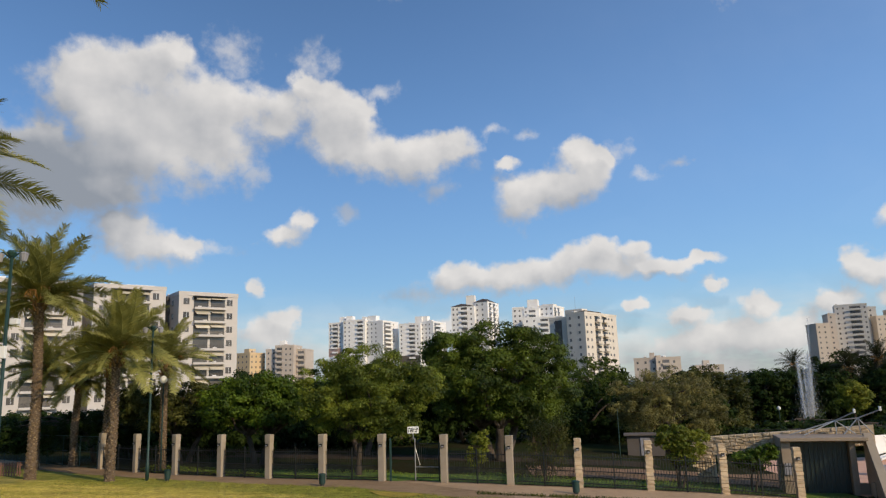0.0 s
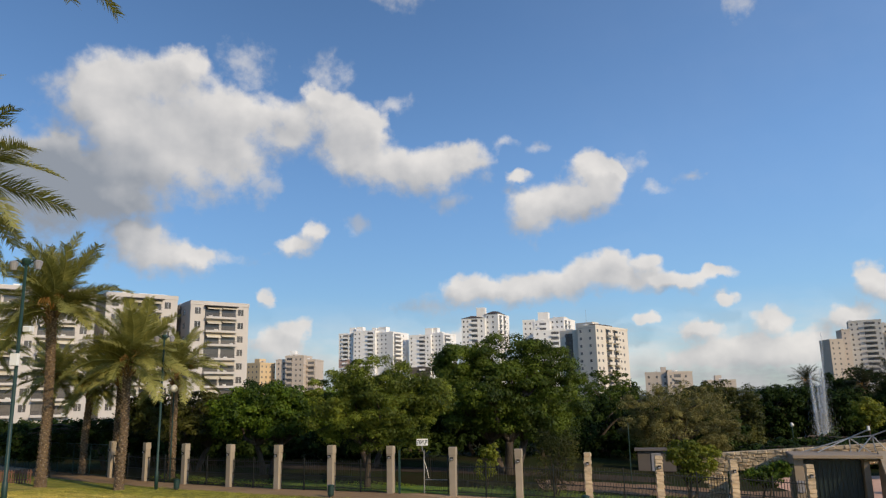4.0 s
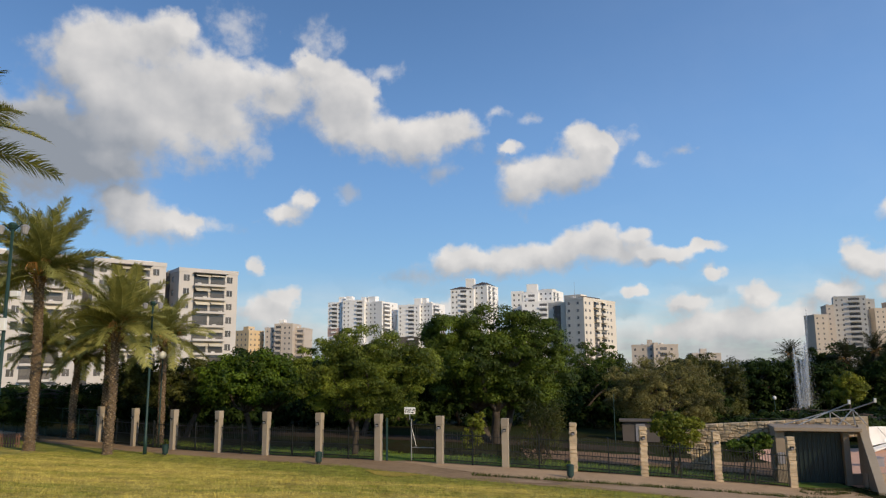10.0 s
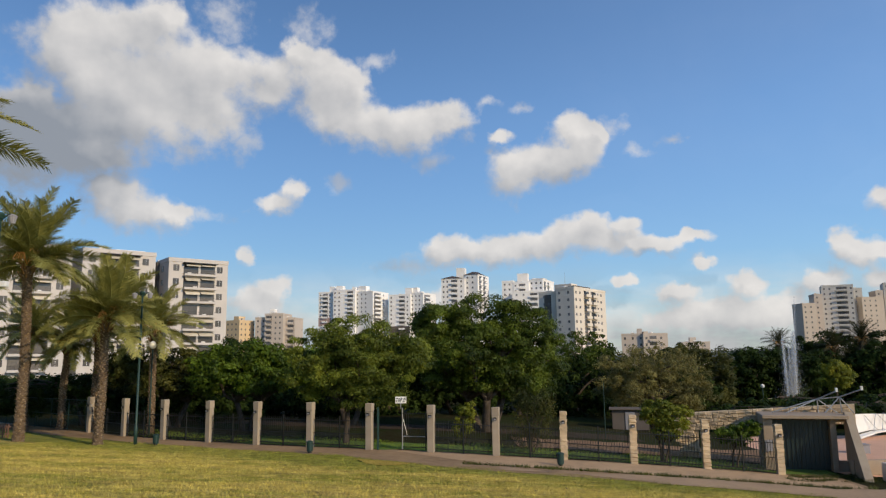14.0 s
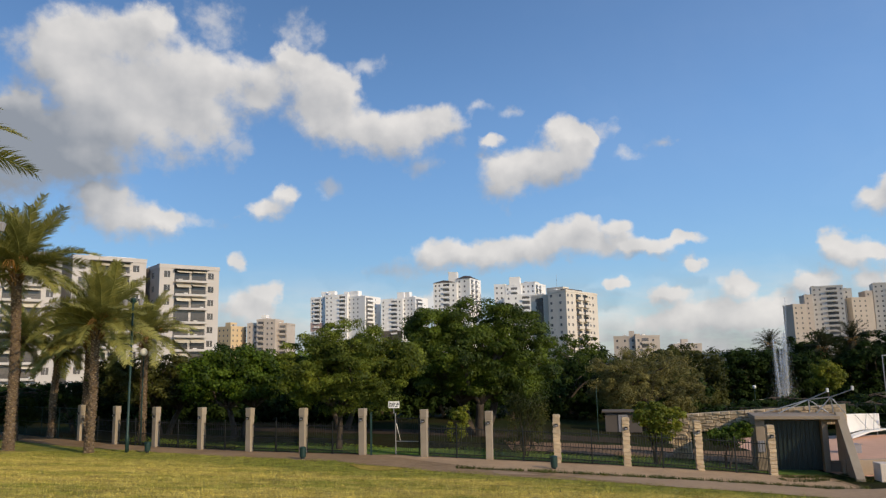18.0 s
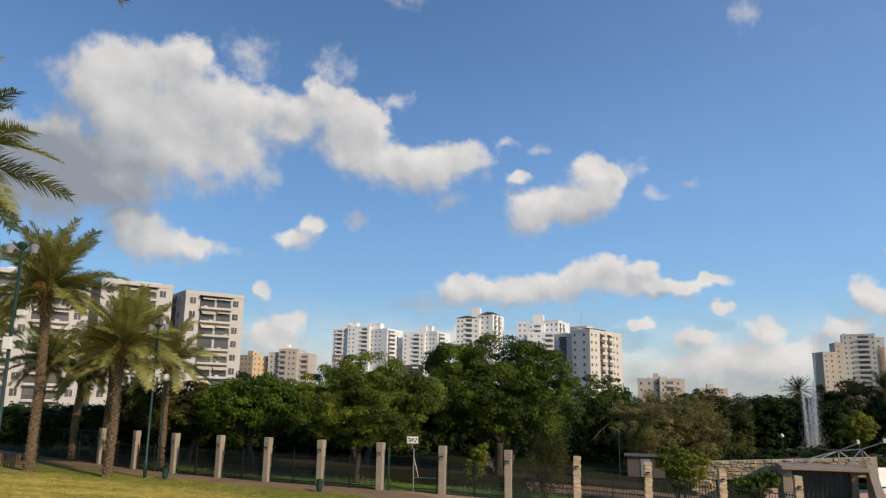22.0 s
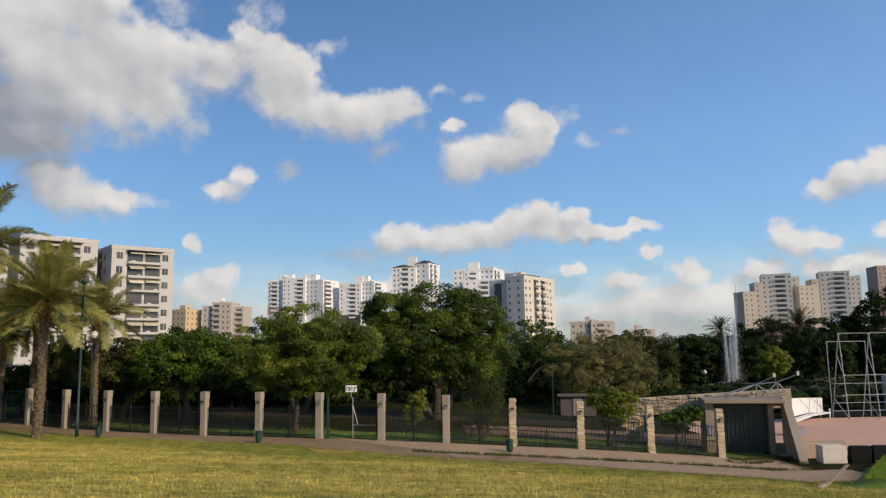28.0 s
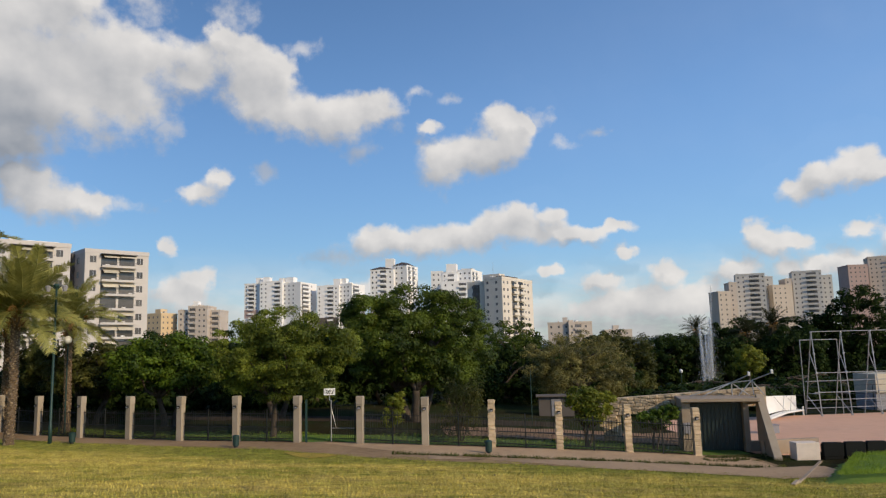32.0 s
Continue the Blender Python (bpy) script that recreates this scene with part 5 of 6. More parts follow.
for foot, top, high, wide, n, mat, seed, bunch in ((-0.35, -0.65, 7.7, 0.30, 2600, M_WATER, 1, 0.4), (0.05, 0.0, 7.2, 0.22, 1200, M_WATER, 4, 0.8), (0.35, 0.70, 8.2, 0.38, 4200, M_WATER, 2, 0.4), (0.45, 1.15, 12.0, 0.26, 1500, M_MIST, 3, 0.2), (0.1, 0.4, 8.4, 1.25, 4200, M_MIST, 5, 0.9)):
    part("jet", jet_mesh(foot, top, high, wide, n, mat, seed, bunch), ft)
part("basin", Geo().tube([(0.0, 0, -0.2), (0.0, 0, 0.4)], [3.4, 3.4], 24).mesh("basin", M_STONE), ft)


# ---- grass ----
def blades(name, area, n, tall, wide, mat, label, seed, where=None, lift=0.0):
    """Short grass: thin upright blades in tufts."""
    rng_ = np.random.default_rng(seed)
    x = rng_.uniform(area[0], area[1], n)
    y = rng_.uniform(area[2], area[3], n)
    keep = np.array([where(a, b) for a, b in zip(x, y)]) if where else np.ones(n, bool)
    x, y = x[keep], y[keep]
    z = np.array([ground(a, b) for a, b in zip(x, y)]) + lift
    m_ = len(x)
    w = rng_.uniform(0, 6.283, m_)
    h = tall * rng_.uniform(0.5, 1.4, m_)
    v = np.empty((m_, 3, 3))
    dx, dy = np.cos(w) * wide, np.sin(w) * wide
    v[:, 0] = np.stack([x - dx, y - dy, z - 0.01], 1)
    v[:, 1] = np.stack([x + dx, y + dy, z - 0.01], 1)
    v[:, 2] = np.stack([x + rng_.normal(size=m_) * h * 0.5, y + rng_.normal(size=m_) * h * 0.5, z + h], 1)
    me = bpy.data.meshes.new(name)
    me.vertices.add(3 * m_)
    me.vertices.foreach_set("co", v.astype(np.float32).ravel())
    me.loops.add(3 * m_)
    me.loops.foreach_set("vertex_index", np.arange(3 * m_, dtype=np.int32))
    me.polygons.add(m_)
    me.polygons.foreach_set("loop_start", np.arange(0, 3 * m_, 3, dtype=np.int32))
    me.polygons.foreach_set("loop_total", np.full(m_, 3, dtype=np.int32))
    me.update()
    me.materials.append(mat)
    return solid(name, me, label, "grass", kind="stuff")


M_WEED = leafy("weed_blade", (0.05, 0.06, 0.012), (0.14, 0.15, 0.03), 0.2)
M_FRESHB = leafy("fresh_blade", (0.14, 0.23, 0.02), (0.33, 0.44, 0.045), 0.3)
blades("lawn_grass", (-22, 22, 12.5, 41), 400000, 0.055, 0.009, M_TURFBLADE, "short yellow-green lawn grass, partly dry", 3, lambda a, b: b < lawn_edge(a) + 0.25 + 0.7 * noise.noise((a * 0.5, 1.0, 0.0)) + 0.4 * noise.noise((a * 1.7, b * 0.9, 0.0)) and abs(a) < 0.8 * b + 1)
blades("path_weeds", (0.5, 16.5, 28, 33.5), 60000, 0.12, 0.016, M_WEED, "ragged green weeds between earth strip and path", 4, lambda a, b: abs(b - (fence_y(a) - 3.4)) < 0.15 + 0.22 * noise.noise((a * 1.1, 5.0, 0.0)) + 0.16 * noise.noise((a * 4.0, 2.0, 0.0)))
blades("park_grass", (-20, 13.6, 34, 52), 60000, 0.08, 0.012, M_FRESHB, "fresh green grass strip behind the fence", 5, lambda a, b: 0.5 < b - fence_y(a) < 4.0 + 2 * noise.noise((a * 0.3, b * 0.3, 0.0)))
blades("bank_grass", (15.5, 28, 25.5, 30.4), 26000, 0.10, 0.012, M_FRESHB, "fresh green grass on the bank behind the kerb", 6, lambda a, b: (a - 15.2) > (b - 25.3) * 0.81 + 0.6, 0.33)

blades("gate_weeds", (14.0, 18.6, 30.6, 33.2), 9000, 0.12, 0.014, M_WEED, "tufts of weeds before the slanting wall", 8, lambda a, b: 0.0 < fence_y(min(a, 14.4)) - b < 2.0 and noise.noise((a * 1.3, b * 2.0, 7.0)) > 0.05)
random.seed(19)
litter = Geo()
for k in range(150):
    x, y = random.uniform(-16, 17), 0.0
    y = lawn_edge(x) - abs(random.gauss(0, 4.0)) - 0.2
    z, s, w = ground(x, y) + 0.02, random.uniform(0.03, 0.085), random.uniform(0, 6.28)
    c, d = s * math.cos(w), s * math.sin(w)
    litter.poly((x - c, y - d, z), (x + 0.4 * d, y - 0.4 * c, z + 0.02), (x + c, y + d, z + 0.035), (x - 0.4 * d, y + 0.4 * c, z + 0.015))
solid("fallen_leaves", litter.mesh("fallen_leaves", M_BARK), "scattered dry brown leaves on the lawn", "leaves", kind="stuff")


# ---- apartment buildings ----
CACHE = {}
M_FRAME = surface("dark_window_frame", (0.05, 0.05, 0.055), (0.035, 0.035, 0.04), 4.0, 0.5, 0.0)
M_FARGLASS = surface("far_window_glass", (0.10, 0.10, 0.105), (0.17, 0.16, 0.15), 0.5, 0.3, 0.0, spread=0.4)


def cached(key, make):
    if key not in CACHE:
        CACHE[key] = make()
    return CACHE[key]


def ring(w, h, t, d):
    return Geo().box(0, -d, 0, w, 0.02, t).box(0, -d, h - t, w, 0.02, h).box(0, -d, t, t, 0.02, h - t).box(w - t, -d, t, w, 0.02, h - t)


def window(ob, face, x, z, w, h, far):
    if far:
        return part("window", cached(("f", w, h), lambda: Geo().box(0, -0.05, 0, w, 0.02, h).mesh("window", M_FARGLASS)), ob, face @ pose(x, 0, z))
    fr = part("window", cached(("r", w, h), lambda: ring(w, h, 0.07, 0.07).mesh("window", M_FRAME)), ob, face @ pose(x, 0, z))
    part("pane", cached(("p", w, h), lambda: Geo().box(0.07, -0.02, 0.07, w - 0.07, 0.015, h - 0.07).mesh("pane", M_GLASS)), fr)
    part("mullion", cached(("m", w, h), lambda: Geo().box(w * 0.55, -0.05, 0.07, w * 0.55 + 0.05, -0.022, h - 0.07).mesh("mullion", M_WHITE)), fr)
    return fr


def balcony(ob, face, x, z, w, storey, out, far, awn, wall, rail):
    """A slab with a parapet, the dark doors behind it, and sometimes awnings."""
    b = part("balcony", cached(("s", w, out, wall.name), lambda: Geo().box(0, -out, -0.18, w, 0.02, 0.02).box(0, -out, 0.02, w, -out + 0.08, 0.32).mesh("balcony", wall)), ob, face @ pose(x, 0, z))
    part("glazing", cached(("g", w, storey, far), lambda: Geo().box(0.1, -0.05, 0.05, w - 0.1, 0.015, storey - 0.55).mesh("glazing", M_FARGLASS if far else M_GLASS)), b)
    if not far:
        g_ = Geo().box(0, -out + 0.02, 0.98, w, -out + 0.06, 1.02)
        for k in range(int(w / 0.3)):
            g_.box(0.1 + k * 0.3, -out + 0.03, 0.3, 0.12 + k * 0.3, -out + 0.05, 1.0)
        part("railing", cached(("l", w, out), lambda: g_.mesh("railing", M_IRON)), b)
        part("mullion", cached(("dm", w), lambda: Geo().box(w * 0.5 - 0.25, -0.12, 0.05, w * 0.5 + 0.25, 0.0, storey - 0.5).mesh("mullion", wall)), b)
        for s, (a0, a1) in enumerate(((0.05, 0.49), (0.52, 0.97))):
            k = awn[s]
            if k > 0:
                g2 = Geo().poly((a0 * w, -0.05, storey - 0.45), (a1 * w, -0.05, storey - 0.45), (a1 * w, -out - 0.05, storey - 0.45 - k), (a0 * w, -out - 0.05, storey - 0.45 - k))
                g2.poly((a0 * w, -out - 0.06, storey - 0.45 - k), (a1 * w, -out - 0.06, storey - 0.45 - k), (a1 * w, -out - 0.06, storey - 0.62 - k), (a0 * w, -out - 0.06, storey - 0.62 - k))
                part("awning", cached(("a", w, s, k, out), lambda: g2.mesh("awning", M_AWN)), b)
    elif rail:
        if wall is M_WALL_T and awn[0] > 0.45 and w > 4.0:
            a0, a1 = (0.05, 0.52) if awn[1] > 0.5 else (0.3, 0.95)
            g2 = Geo().poly((a0 * w, -0.05, storey - 0.5), (a1 * w, -0.05, storey - 0.5), (a1 * w, -out - 0.5, storey - 1.2), (a0 * w, -out - 0.5, storey - 1.2))
            part("awning", cached(("fa", w, a0), lambda: g2.mesh("awning", M_AWN)), b)
        part("parapet", cached(("pp", w, out, wall.name), lambda: Geo().box(0, -out, 0.32, w, -out + 0.1, 1.0).mesh("parapet", wall)), b)
    return b


def building(at, turn, w, d, base, h, storey, wall, label, front=(), right=(), left=(), far=True, roof=(), seed=1, parapet=0.9, skip=0, category="apartment building", bands=()):
    """at: the front left corner on plan. front, right, left: rows of ('w', x, width, height) or ('b', x, width, depth)."""
    rng = random.Random(seed)
    ob = thing("apartment_building", (at[0], at[1], base), label, category, turn=turn)
    part("wall", Geo().box(0, 0, 0, w, d, h).mesh("wall", wall), ob)
    part("roof", Geo().box(-0.1, -0.1, h, w + 0.1, 0.25, h + parapet).box(-0.1, d - 0.25, h, w + 0.1, d + 0.1, h + parapet).box(-0.1, 0.25, h, 0.25, d - 0.25, h + parapet).box(w - 0.25, 0.25, h, w + 0.1, d - 0.25, h + parapet).mesh("roof", wall), ob)
    for x0, y0, x1, y1, hh, m_ in roof:
        part("roof_room", Geo().box(x0, y0, h, x1, y1, h + hh).mesh("roof_room", m_, 0.05), ob)
    for x0, x1, z0, z1, m_ in bands:
        part("band", Geo().box(x0, -0.06, z0, x1, 0.02, z1).mesh("band", m_), ob)
    for k in range(max(2, int(w / 5))):
        q = pose(rng.uniform(1.0, max(1.2, w - 1.0)), rng.uniform(0.8, 3.0), h)
        s_ = rng.choice((0, 1))
        part("water_tank" if s_ else "roof_panel", cached(("tank", s_), lambda: (Geo().tube([(-0.6, 0, 1.3), (0.6, 0, 1.3)], [0.32, 0.32], 10).box(-0.5, -0.05, 0, -0.4, 0.05, 1.1).box(0.4, -0.05, 0, 0.5, 0.05, 1.1).mesh("water_tank", M_WHITE) if s_ else Geo().prism([(-0.9, 0.2), (0.9, 0.2), (0.9, 0.3), (-0.9, 0.3)], -0.5, 0.6).box(-0.8, 0.5, 0, -0.7, 0.6, 0.9).box(0.7, 0.5, 0, 0.8, 0.6, 0.9).mesh("roof_panel", M_GLASS))), ob, q)
    n = int((h + 0.5) / storey)
    faces = ((front, Matrix.Identity(4)), (right, pose(w, 0, 0, 0, 0, 90)), (left, pose(0, d, 0, 0, 0, -90)))
    for k in range(skip, n):
        z = h - (n - k) * storey + 0.15
        for spec, face in faces:
            for s in spec:
                if s[0] == "w":
                    window(ob, face, s[1], z + 0.9, s[2], s[3], far)
                elif s[0] == "b":
                    awn = (rng.choice((0, 0.5, 0.5, 0.75, 0.9)), rng.choice((0, 0.4, 0.55, 0.75)))
                    balcony(ob, face, s[1], z, s[2], storey, s[3], far, awn, wall if far else M_WALL_L, True)
                    if not far and k == n - 1:
                        part("canopy", cached(("cn", s[2], s[3]), lambda: Geo().box(-0.15, -s[3] - 0.15, 0, s[2] + 0.15, 0.02, 0.14).mesh("canopy", M_FRAME)), ob, face @ pose(s[1], 0, z + storey - 0.42))
                    if not far:
                        q = rng.choice((0.12, 0.3, 0.62, 0.8)) * s[2]
                        part("air_conditioner", cached("ac", lambda: Geo().box(0, -0.32, 0.05, 0.8, -0.03, 0.6).mesh("air_conditioner", M_WHITE, 0.02)), ob, face @ pose(s[1] + q, -0.3, z + 0.02))
                elif s[0] == "d" and k == skip:
                    # a flat dark strip on the wall paints the shade of a recess
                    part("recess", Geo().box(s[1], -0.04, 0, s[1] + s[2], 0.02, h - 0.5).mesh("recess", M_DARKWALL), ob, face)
    return ob


def ROOF(ob, w, d, hgt):
    """A low hipped roof on top of a tower."""
    h = max(v.co.z for c in ob.children if c.name.startswith("wall") for v in c.data.vertices) + 0.3
    g_ = Geo()
    a, b, c, e = (-0.3, -0.3, h), (w + 0.3, -0.3, h), (w + 0.3, d + 0.3, h), (-0.3, d + 0.3, h)
    r0, r1 = (w * 0.4, d * 0.35, h + hgt), (w * 0.6, d * 0.65, h + hgt)
    for f_ in ((a, b, r0), (b, c, r1), (b, r1, r0), (c, e, r1), (e, a, r0), (e, r0, r1), (e, c, b, a)):
        g_.poly(*f_)
    part("hipped_roof", g_.mesh("hipped_roof", M_ROOF), ob)


def wins(w, step, size=0.9, first=1.2):
    return tuple(("w", first + i * step, size, 1.1) for i in range(int((w - first - size * 0.5) / step) + 1))


FR = (("w", 1.0, 1.3, 1.4), ("b", 3.2, 7.4, 1.3), ("w", 11.0, 1.3, 1.4))
building((-62.4, 163.0), 38, 13.6, 13.0, -1.0, 28.1, 3.1, M_WALL_L, "pale stone apartment block with awninged balconies", FR, left=(("w", 3.0, 1.2, 1.3), ("w", 8.0, 1.2, 1.3)), far=False, seed=2, skip=1, roof=((3.0, 5.0, 8.0, 10.0, 0.8, M_WALL_L),))
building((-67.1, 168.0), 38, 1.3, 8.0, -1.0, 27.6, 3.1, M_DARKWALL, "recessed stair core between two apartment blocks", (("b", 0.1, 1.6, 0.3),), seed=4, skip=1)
building((-76.3, 152.0), 38, 14.8, 13.0, -1.0, 28.8, 3.1, M_WALL_L, "pale stone apartment block beside the palms", (("w", 1.2, 1.3, 1.4), ("b", 3.4, 8.0, 1.3), ("w", 12.0, 1.3, 1.4)), far=False, seed=3, skip=1, roof=((7.0, 2.0, 13.0, 9.0, 1.3, M_WALL_W), (2.0, 3.0, 4.0, 8.0, 1.3, M_WALL_W)))
building((-96.2, 136.0), 38, 23.5, 13.0, -1.0, 28.8, 3.1, M_WALL_L, "long pale stone apartment block behind the palms", (("w", 1.0, 1.3, 1.4), ("b", 3.0, 7.0, 1.3), ("w", 11.0, 1.3, 1.4), ("b", 13.0, 7.0, 1.3), ("w", 20.8, 1.3, 1.4)), far=False, seed=5, skip=1, roof=((4.0, 3.0, 9.0, 9.0, 1.4, M_WALL_W),))

building((-128.3, 425.3), -30, 10.6, 11.9, -2.0, 30.0, 3.0, M_WALL_Y, "ochre apartment tower far off", wins(11, 3.2), wins(12, 3.2), seed=6, roof=((4, 2, 8, 7, 3.2, M_WALL_Y), (8.5, 3, 10, 5, 2.0, M_WALL_G)), skip=3)
building((-111.1, 424.0), -8, 5.8, 14.0, -2.0, 31.6, 3.0, M_WALL_G, "greige apartment tower far off, lower wing", wins(5, 3.2), seed=7, skip=3)
building((-104.9, 421.0), -8, 10.9, 14.0, -2.0, 33.5, 3.0, M_WALL_G, "greige apartment tower far off with a roof tank", (("b", 0.8, 3.4, 0.9), ("w", 6.0, 0.9, 1.1), ("w", 8.6, 0.9, 1.1)), seed=7, roof=((1, 2, 6, 8, 1.6, M_WALL_G), (2.0, 2, 5.0, 6, 3.6, M_WALL_W)), skip=3)
building((-95.1, 424.0), -8, 7.1, 14.0, -2.0, 31.3, 3.0, M_WALL_G, "greige apartment tower far off, balcony wing", (("w", 0.8, 0.9, 1.1), ("b", 2.6, 3.8, 0.9)), seed=28, skip=3)

TW = (("w", 0.9, 0.9, 1.1), ("b", 3.0, 4.2, 1.1), ("w", 8.2, 0.9, 1.1))
# white towers behind the park trees
building((-93.2, 528.0), -14, 11.3, 15.0, -2.0, 55.5, 3.0, M_WALL_W, "white apartment tower with stacked balconies", TW, seed=8, roof=((7, 3, 11, 9, 5.0, M_WALL_W),), skip=10, bands=((0, 10, 32.0, 38.0, M_WALL_P),))
building((-81.9, 523.0), -14, 16.5, 15.0, -2.0, 56.5, 3.0, M_WALL_W, "white apartment tower with stacked balconies", (("w", 0.9, 0.9, 1.1), ("w", 4.0, 0.9, 1.1), ("b", 10.6, 4.4, 1.1)), seed=9, roof=((13, 3, 16, 9, 3.0, M_WALL_W), (1, 3, 6, 8, 4.0, M_WALL_W)), skip=10)
building((-66.1, 521.4), -26, 14.6, 21.5, -2.0, 54.9, 3.0, M_WALL_W, "white apartment tower with a sunlit balcony side", wins(12, 3.4, 0.9, 1.5), (("b", 1.5, 9.0, 1.3), ("w", 14.0, 0.9, 1.1)), seed=10, roof=((0.5, 3, 7, 8, 5.0, M_WALL_W), (9, 3, 11, 6, 1.6, M_WALL_W)), skip=10)
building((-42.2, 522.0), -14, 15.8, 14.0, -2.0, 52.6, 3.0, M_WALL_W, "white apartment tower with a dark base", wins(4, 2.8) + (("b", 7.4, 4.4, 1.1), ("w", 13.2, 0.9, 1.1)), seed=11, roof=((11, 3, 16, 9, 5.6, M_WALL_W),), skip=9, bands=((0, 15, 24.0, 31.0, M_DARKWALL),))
building((-27.0, 521.5), -26, 10.3, 19.5, -2.0, 53.4, 3.0, M_WALL_W, "white apartment tower with a sunlit balcony side", wins(9, 2.8), (("b", 1.5, 9.0, 1.3),), seed=12, roof=((0.5, 2, 4.5, 6, 5.0, M_WALL_W), (6.0, 2, 8.0, 6, 2.0, M_WALL_W)), skip=9)
t1 = building((-4.1, 432.0), -12, 13.9, 13.0, -2.0, 53.9, 3.0, M_WALL_W, "white tower with a dark hipped roof", (("w", 0.9, 0.9, 1.1), ("w", 3.2, 0.9, 1.1), ("b", 5.8, 3.8, 1.0), ("w", 11.4, 0.9, 1.1)), seed=13, roof=((8.5, 3, 13.6, 8, 6.8, M_WALL_W),), skip=10, parapet=0.3)
ROOF(t1, 13.2, 12.5, 2.0)
t1 = building((9.7, 431.7), -26, 8.3, 16.6, -2.0, 56.1, 3.0, M_WALL_W, "white tower with a dark hipped roof and balconies", wins(8, 3.4), (("b", 2.0, 3.6, 1.0), ("b", 8.0, 3.6, 1.0), ("w", 13.0, 0.9, 1.1)), seed=14, skip=11, parapet=0.3)
ROOF(t1, 8.2, 12.5, 2.2)
building((31.7, 434.0), -14, 6.8, 14.0, -2.0, 52.0, 3.0, M_WALL_W, "white stepped apartment tower, lower wing", wins(6, 2.8), seed=15, skip=10)
building((38.3, 432.0), -14, 9.1, 14.0, -2.0, 51.0, 3.0, M_WALL_W, "white stepped apartment tower with a roof tank", (("w", 0.8, 0.9, 1.1), ("b", 3.0, 4.0, 1.0)), seed=29, roof=((2.0, 2, 8.2, 8, 6.0, M_WALL_W),), skip=10, parapet=0.7)
building((47.4, 431.7), -26, 8.5, 20.6, -2.0, 52.3, 3.0, M_WALL_W, "white stepped apartment tower with a sunlit side", wins(8, 2.8), (("b", 2.0, 3.6, 1.0), ("b", 8.0, 3.6, 1.0)), seed=16, roof=((1, 3, 8, 9, 1.6, M_WALL_T),), skip=11)
building((36.4, 420.0), -10, 18.2, 12.0, -2.0, 44.5, 3.0, M_WALL_W, "white lower block before the stepped tower", (("w", 2.0, 0.9, 1.1), ("w", 6.0, 0.9, 1.1), ("b", 10.0, 4.4, 1.0)), seed=30, skip=9)
# the nearer cream tower with its balcony side
building((38.2, 312.0), -34, 8.3, 16.0, -2.0, 33.8, 3.0, M_WALL_T, "cream apartment tower, recessed grey wing", (("d", 2.6, 3.2), ("w", 2.2, 0.9, 1.1), ("w", 4.2, 0.9, 1.1)), seed=17, skip=2)
t3 = building((44.6, 305.1), -38, 8.3, 28.3, -2.0, 35.0, 3.0, M_WALL_T, "cream apartment tower with stacked awninged balconies", (("w", 1.0, 0.9, 1.1), ("w", 5.2, 0.9, 1.1)), (("w", 1.0, 1.2, 1.1), ("w", 4.4, 1.2, 1.1), ("b", 8.4, 4.6, 1.3), ("b", 14.6, 4.6, 1.3), ("w", 20.4, 1.2, 1.1), ("w", 23.4, 1.2, 1.1)), seed=18, skip=2, roof=((-3.0, 4.0, 5.0, 9.0, 2.6, M_WALL_T), (3.5, 4.0, 6.5, 18.0, 1.7, M_ROOF)))
part("antenna", Geo().tube([(1.0, 6.0, 37.0), (1.0, 6.0, 43.0)], [0.06, 0.04], 5).mesh("antenna", M_STEEL), t3)
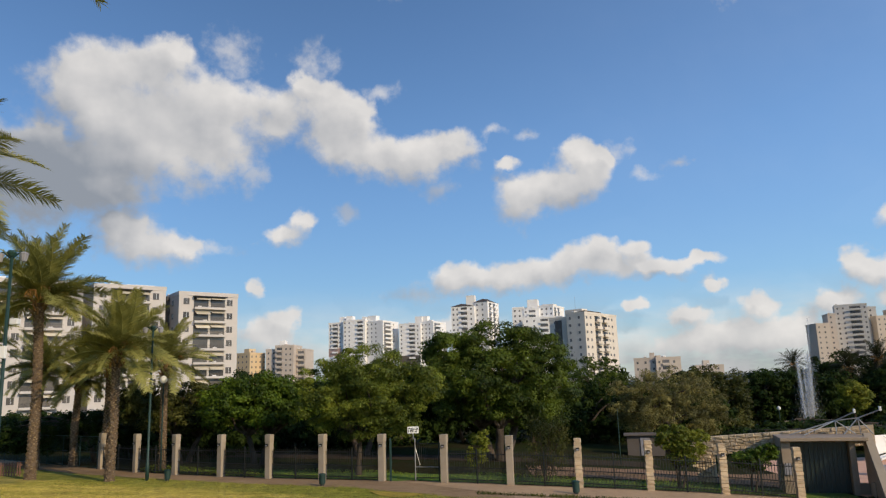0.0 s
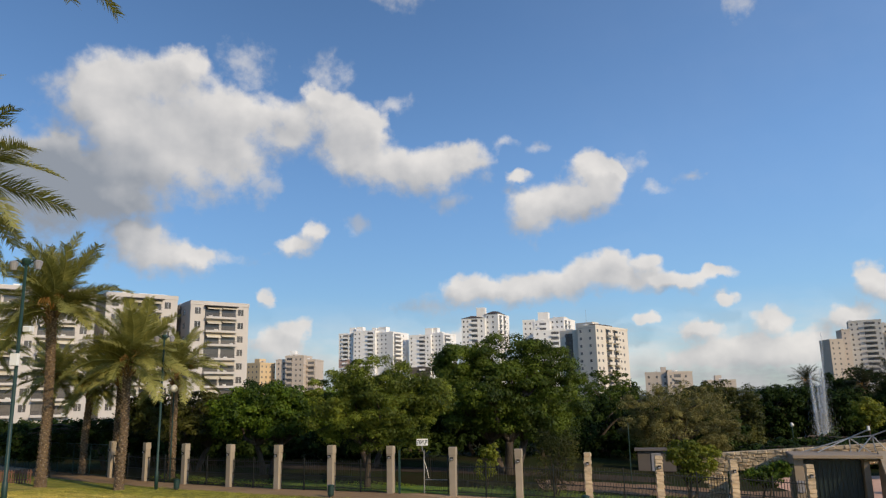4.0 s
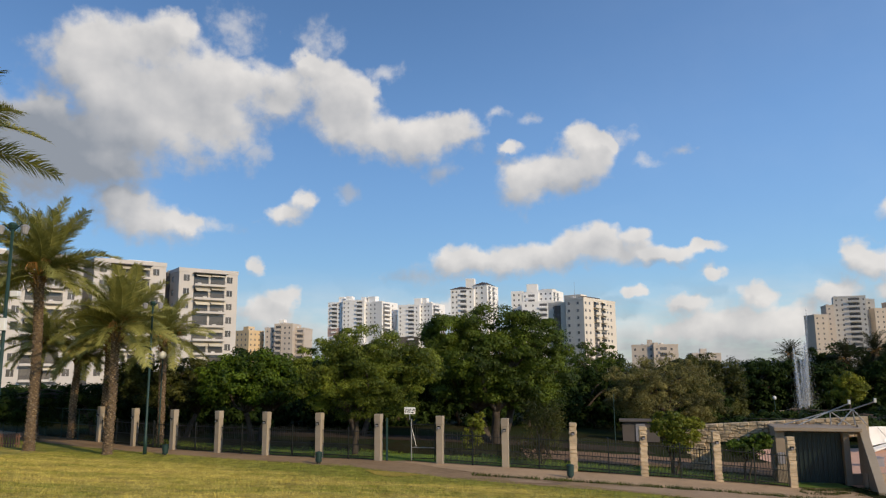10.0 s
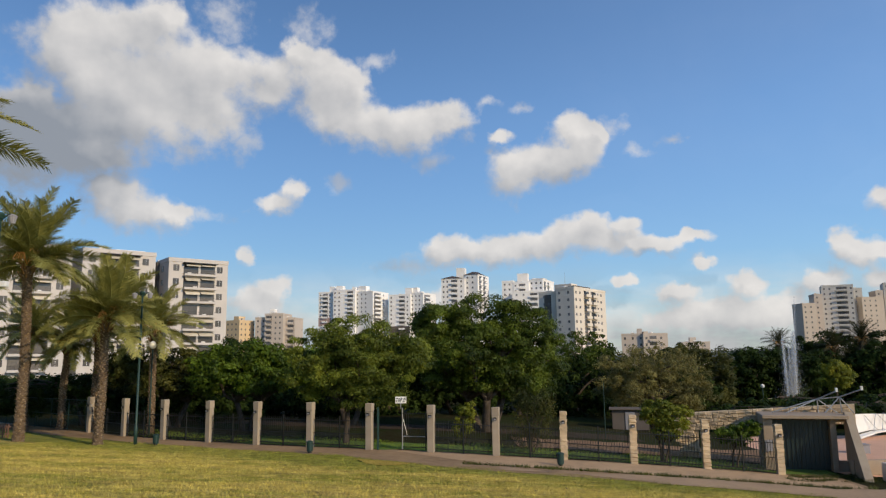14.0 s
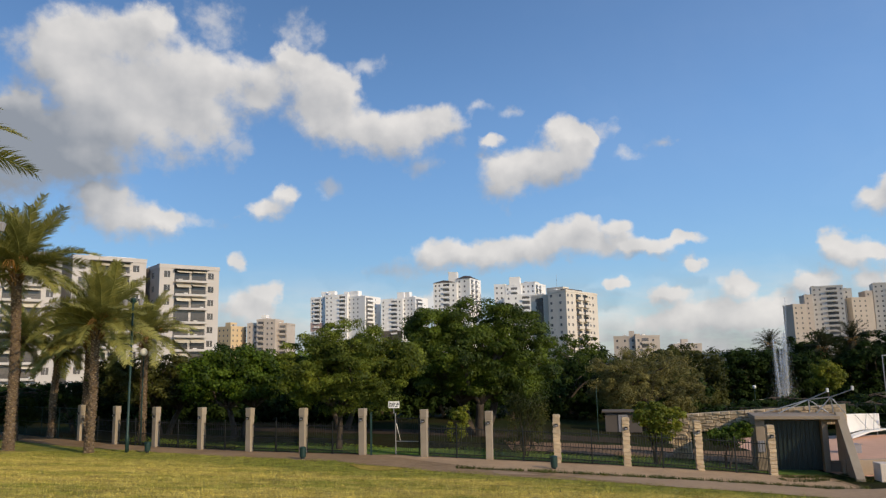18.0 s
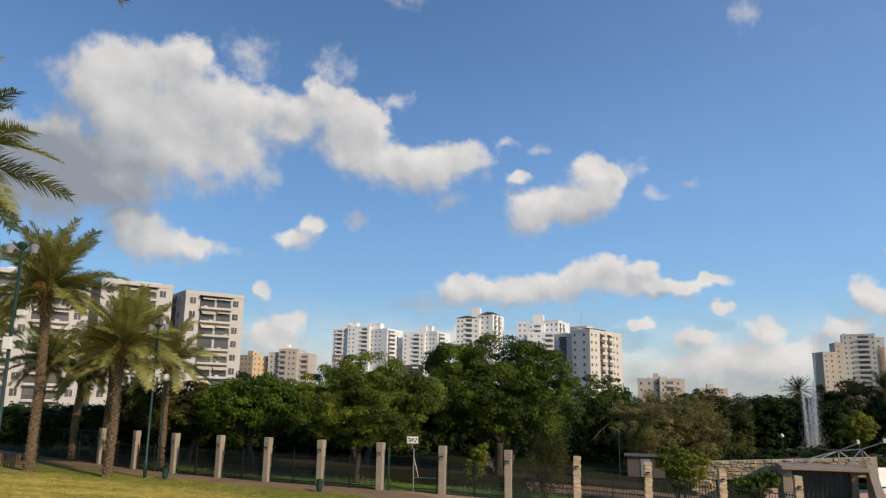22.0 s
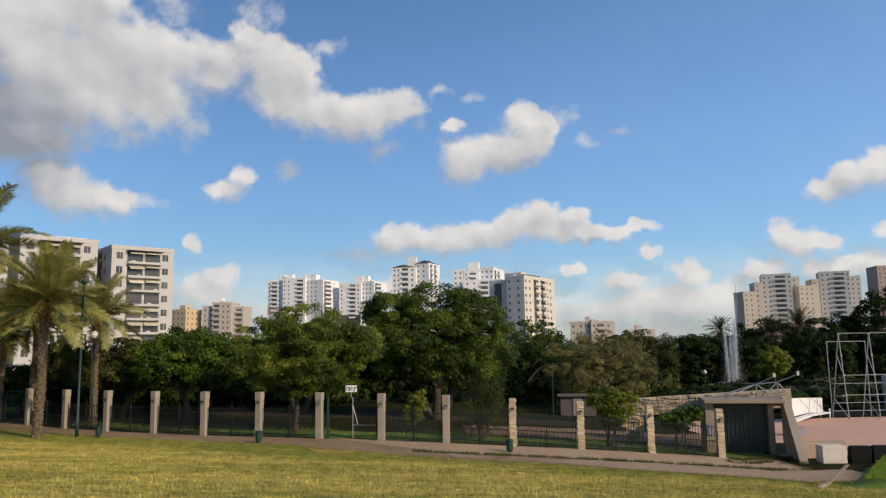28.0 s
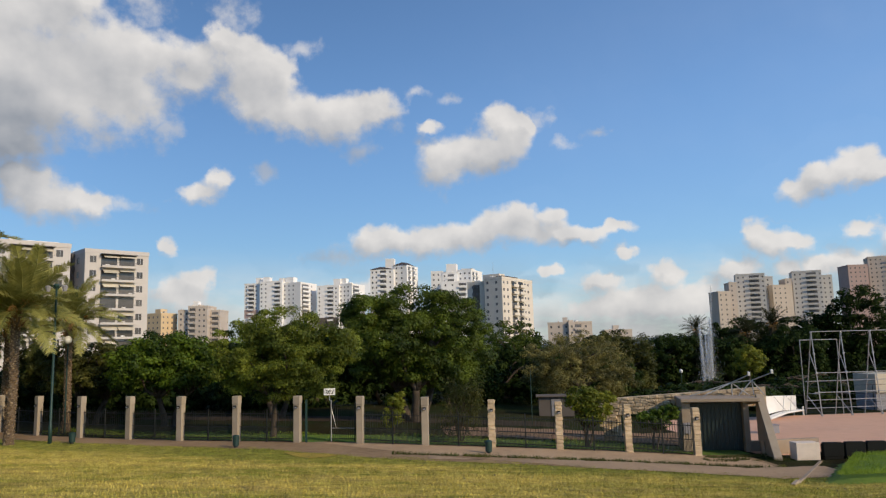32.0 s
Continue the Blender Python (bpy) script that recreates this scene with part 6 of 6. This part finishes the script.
# low blocks and far towers
building((81.6, 352.0), -14, 10.0, 14.0, -2.0, 17.3, 3.0, M_WALL_G, "low greige apartment block", wins(9, 3.6), seed=19, skip=3, roof=((7.2, 2, 9.6, 6, 3.2, M_WALL_G),))
building((90.9, 348.0), -2, 11.3, 14.0, -2.0, 17.3, 3.0, M_WALL_G, "low greige apartment block with sunlit end", (("w", 1.0, 0.9, 1.1), ("b", 2.8, 3.4, 0.8), ("w", 7.8, 0.9, 1.1)), seed=20, skip=3, roof=((1.0, 3, 3.0, 7, 1.8, M_WALL_G), (4.0, 3, 5.4, 6, 1.6, M_WALL_W)))
building((131.2, 420.0), -6, 15.4, 12.0, -2.0, 14.7, 3.0, M_WALL_G, "low far apartment block", wins(14, 3.6), seed=21, skip=2, roof=((5.0, 3, 8.5, 6, 3.4, M_WALL_G),))
building((208.3, 436.0), 2, 7.7, 12.0, -4.0, 38.8, 3.0, M_WALL_S, "cream wing of a far apartment tower", wins(8, 3.4), seed=22, skip=6)
building((219.6, 444.0), -12, 4.4, 12.0, -4.0, 44.9, 3.0, M_WALL_G, "greige step of a far apartment tower", wins(4, 3.4), seed=31, skip=6)
building((227.1, 450.0), -24, 17.3, 16.0, -4.0, 50.4, 3.0, M_WALL_D, "far white apartment tower with balcony stacks", wins(5, 3.0) + (("b", 8.0, 6.0, 1.1), ("w", 15.6, 0.9, 1.1)), seed=23, skip=6, roof=((6, 2, 9, 6, 1.0, M_WALL_D),))
building((247.7, 452.0), -24, 4.7, 16.0, -4.0, 48.9, 3.0, M_WALL_D, "narrow wing of a far white tower", wins(4, 3.0), seed=32, skip=6)
building((249.2, 446.0), 4, 13.4, 12.0, -4.0, 42.9, 3.0, M_WALL_S, "cream link between far towers", wins(11, 3.4), seed=24, skip=6)
building((258.9, 448.0), -12, 4.1, 12.0, -4.0, 46.9, 3.0, M_WALL_G, "greige step between far towers", wins(4, 3.4), seed=33, skip=6)
building((265.1, 450.0), -24, 17.0, 16.0, -4.0, 51.7, 3.0, M_WALL_D, "far white apartment tower with balcony stacks", wins(5, 3.0) + (("b", 8.0, 6.0, 1.1), ("w", 15.6, 0.9, 1.1)), seed=25, skip=6)
building((286.0, 452.0), -24, 6.2, 16.0, -4.0, 49.1, 3.0, M_WALL_D, "narrow wing of a far white tower", wins(6, 3.0), seed=34, skip=6)
building((319.7, 474.0), -10, 12.9, 16.0, -4.0, 57.8, 3.0, M_WALL_P, "far rose-beige apartment tower, lower wing", wins(12, 3.0), seed=26, skip=7)
building((338.9, 480.0), -26, 27.4, 18.0, -4.0, 63.8, 3.0, M_WALL_G, "far rose-beige apartment tower", wins(8, 3.0) + (("b", 11.0, 7.0, 1.1),) + wins(28, 3.0, 0.9, 20.0), seed=36, skip=7)
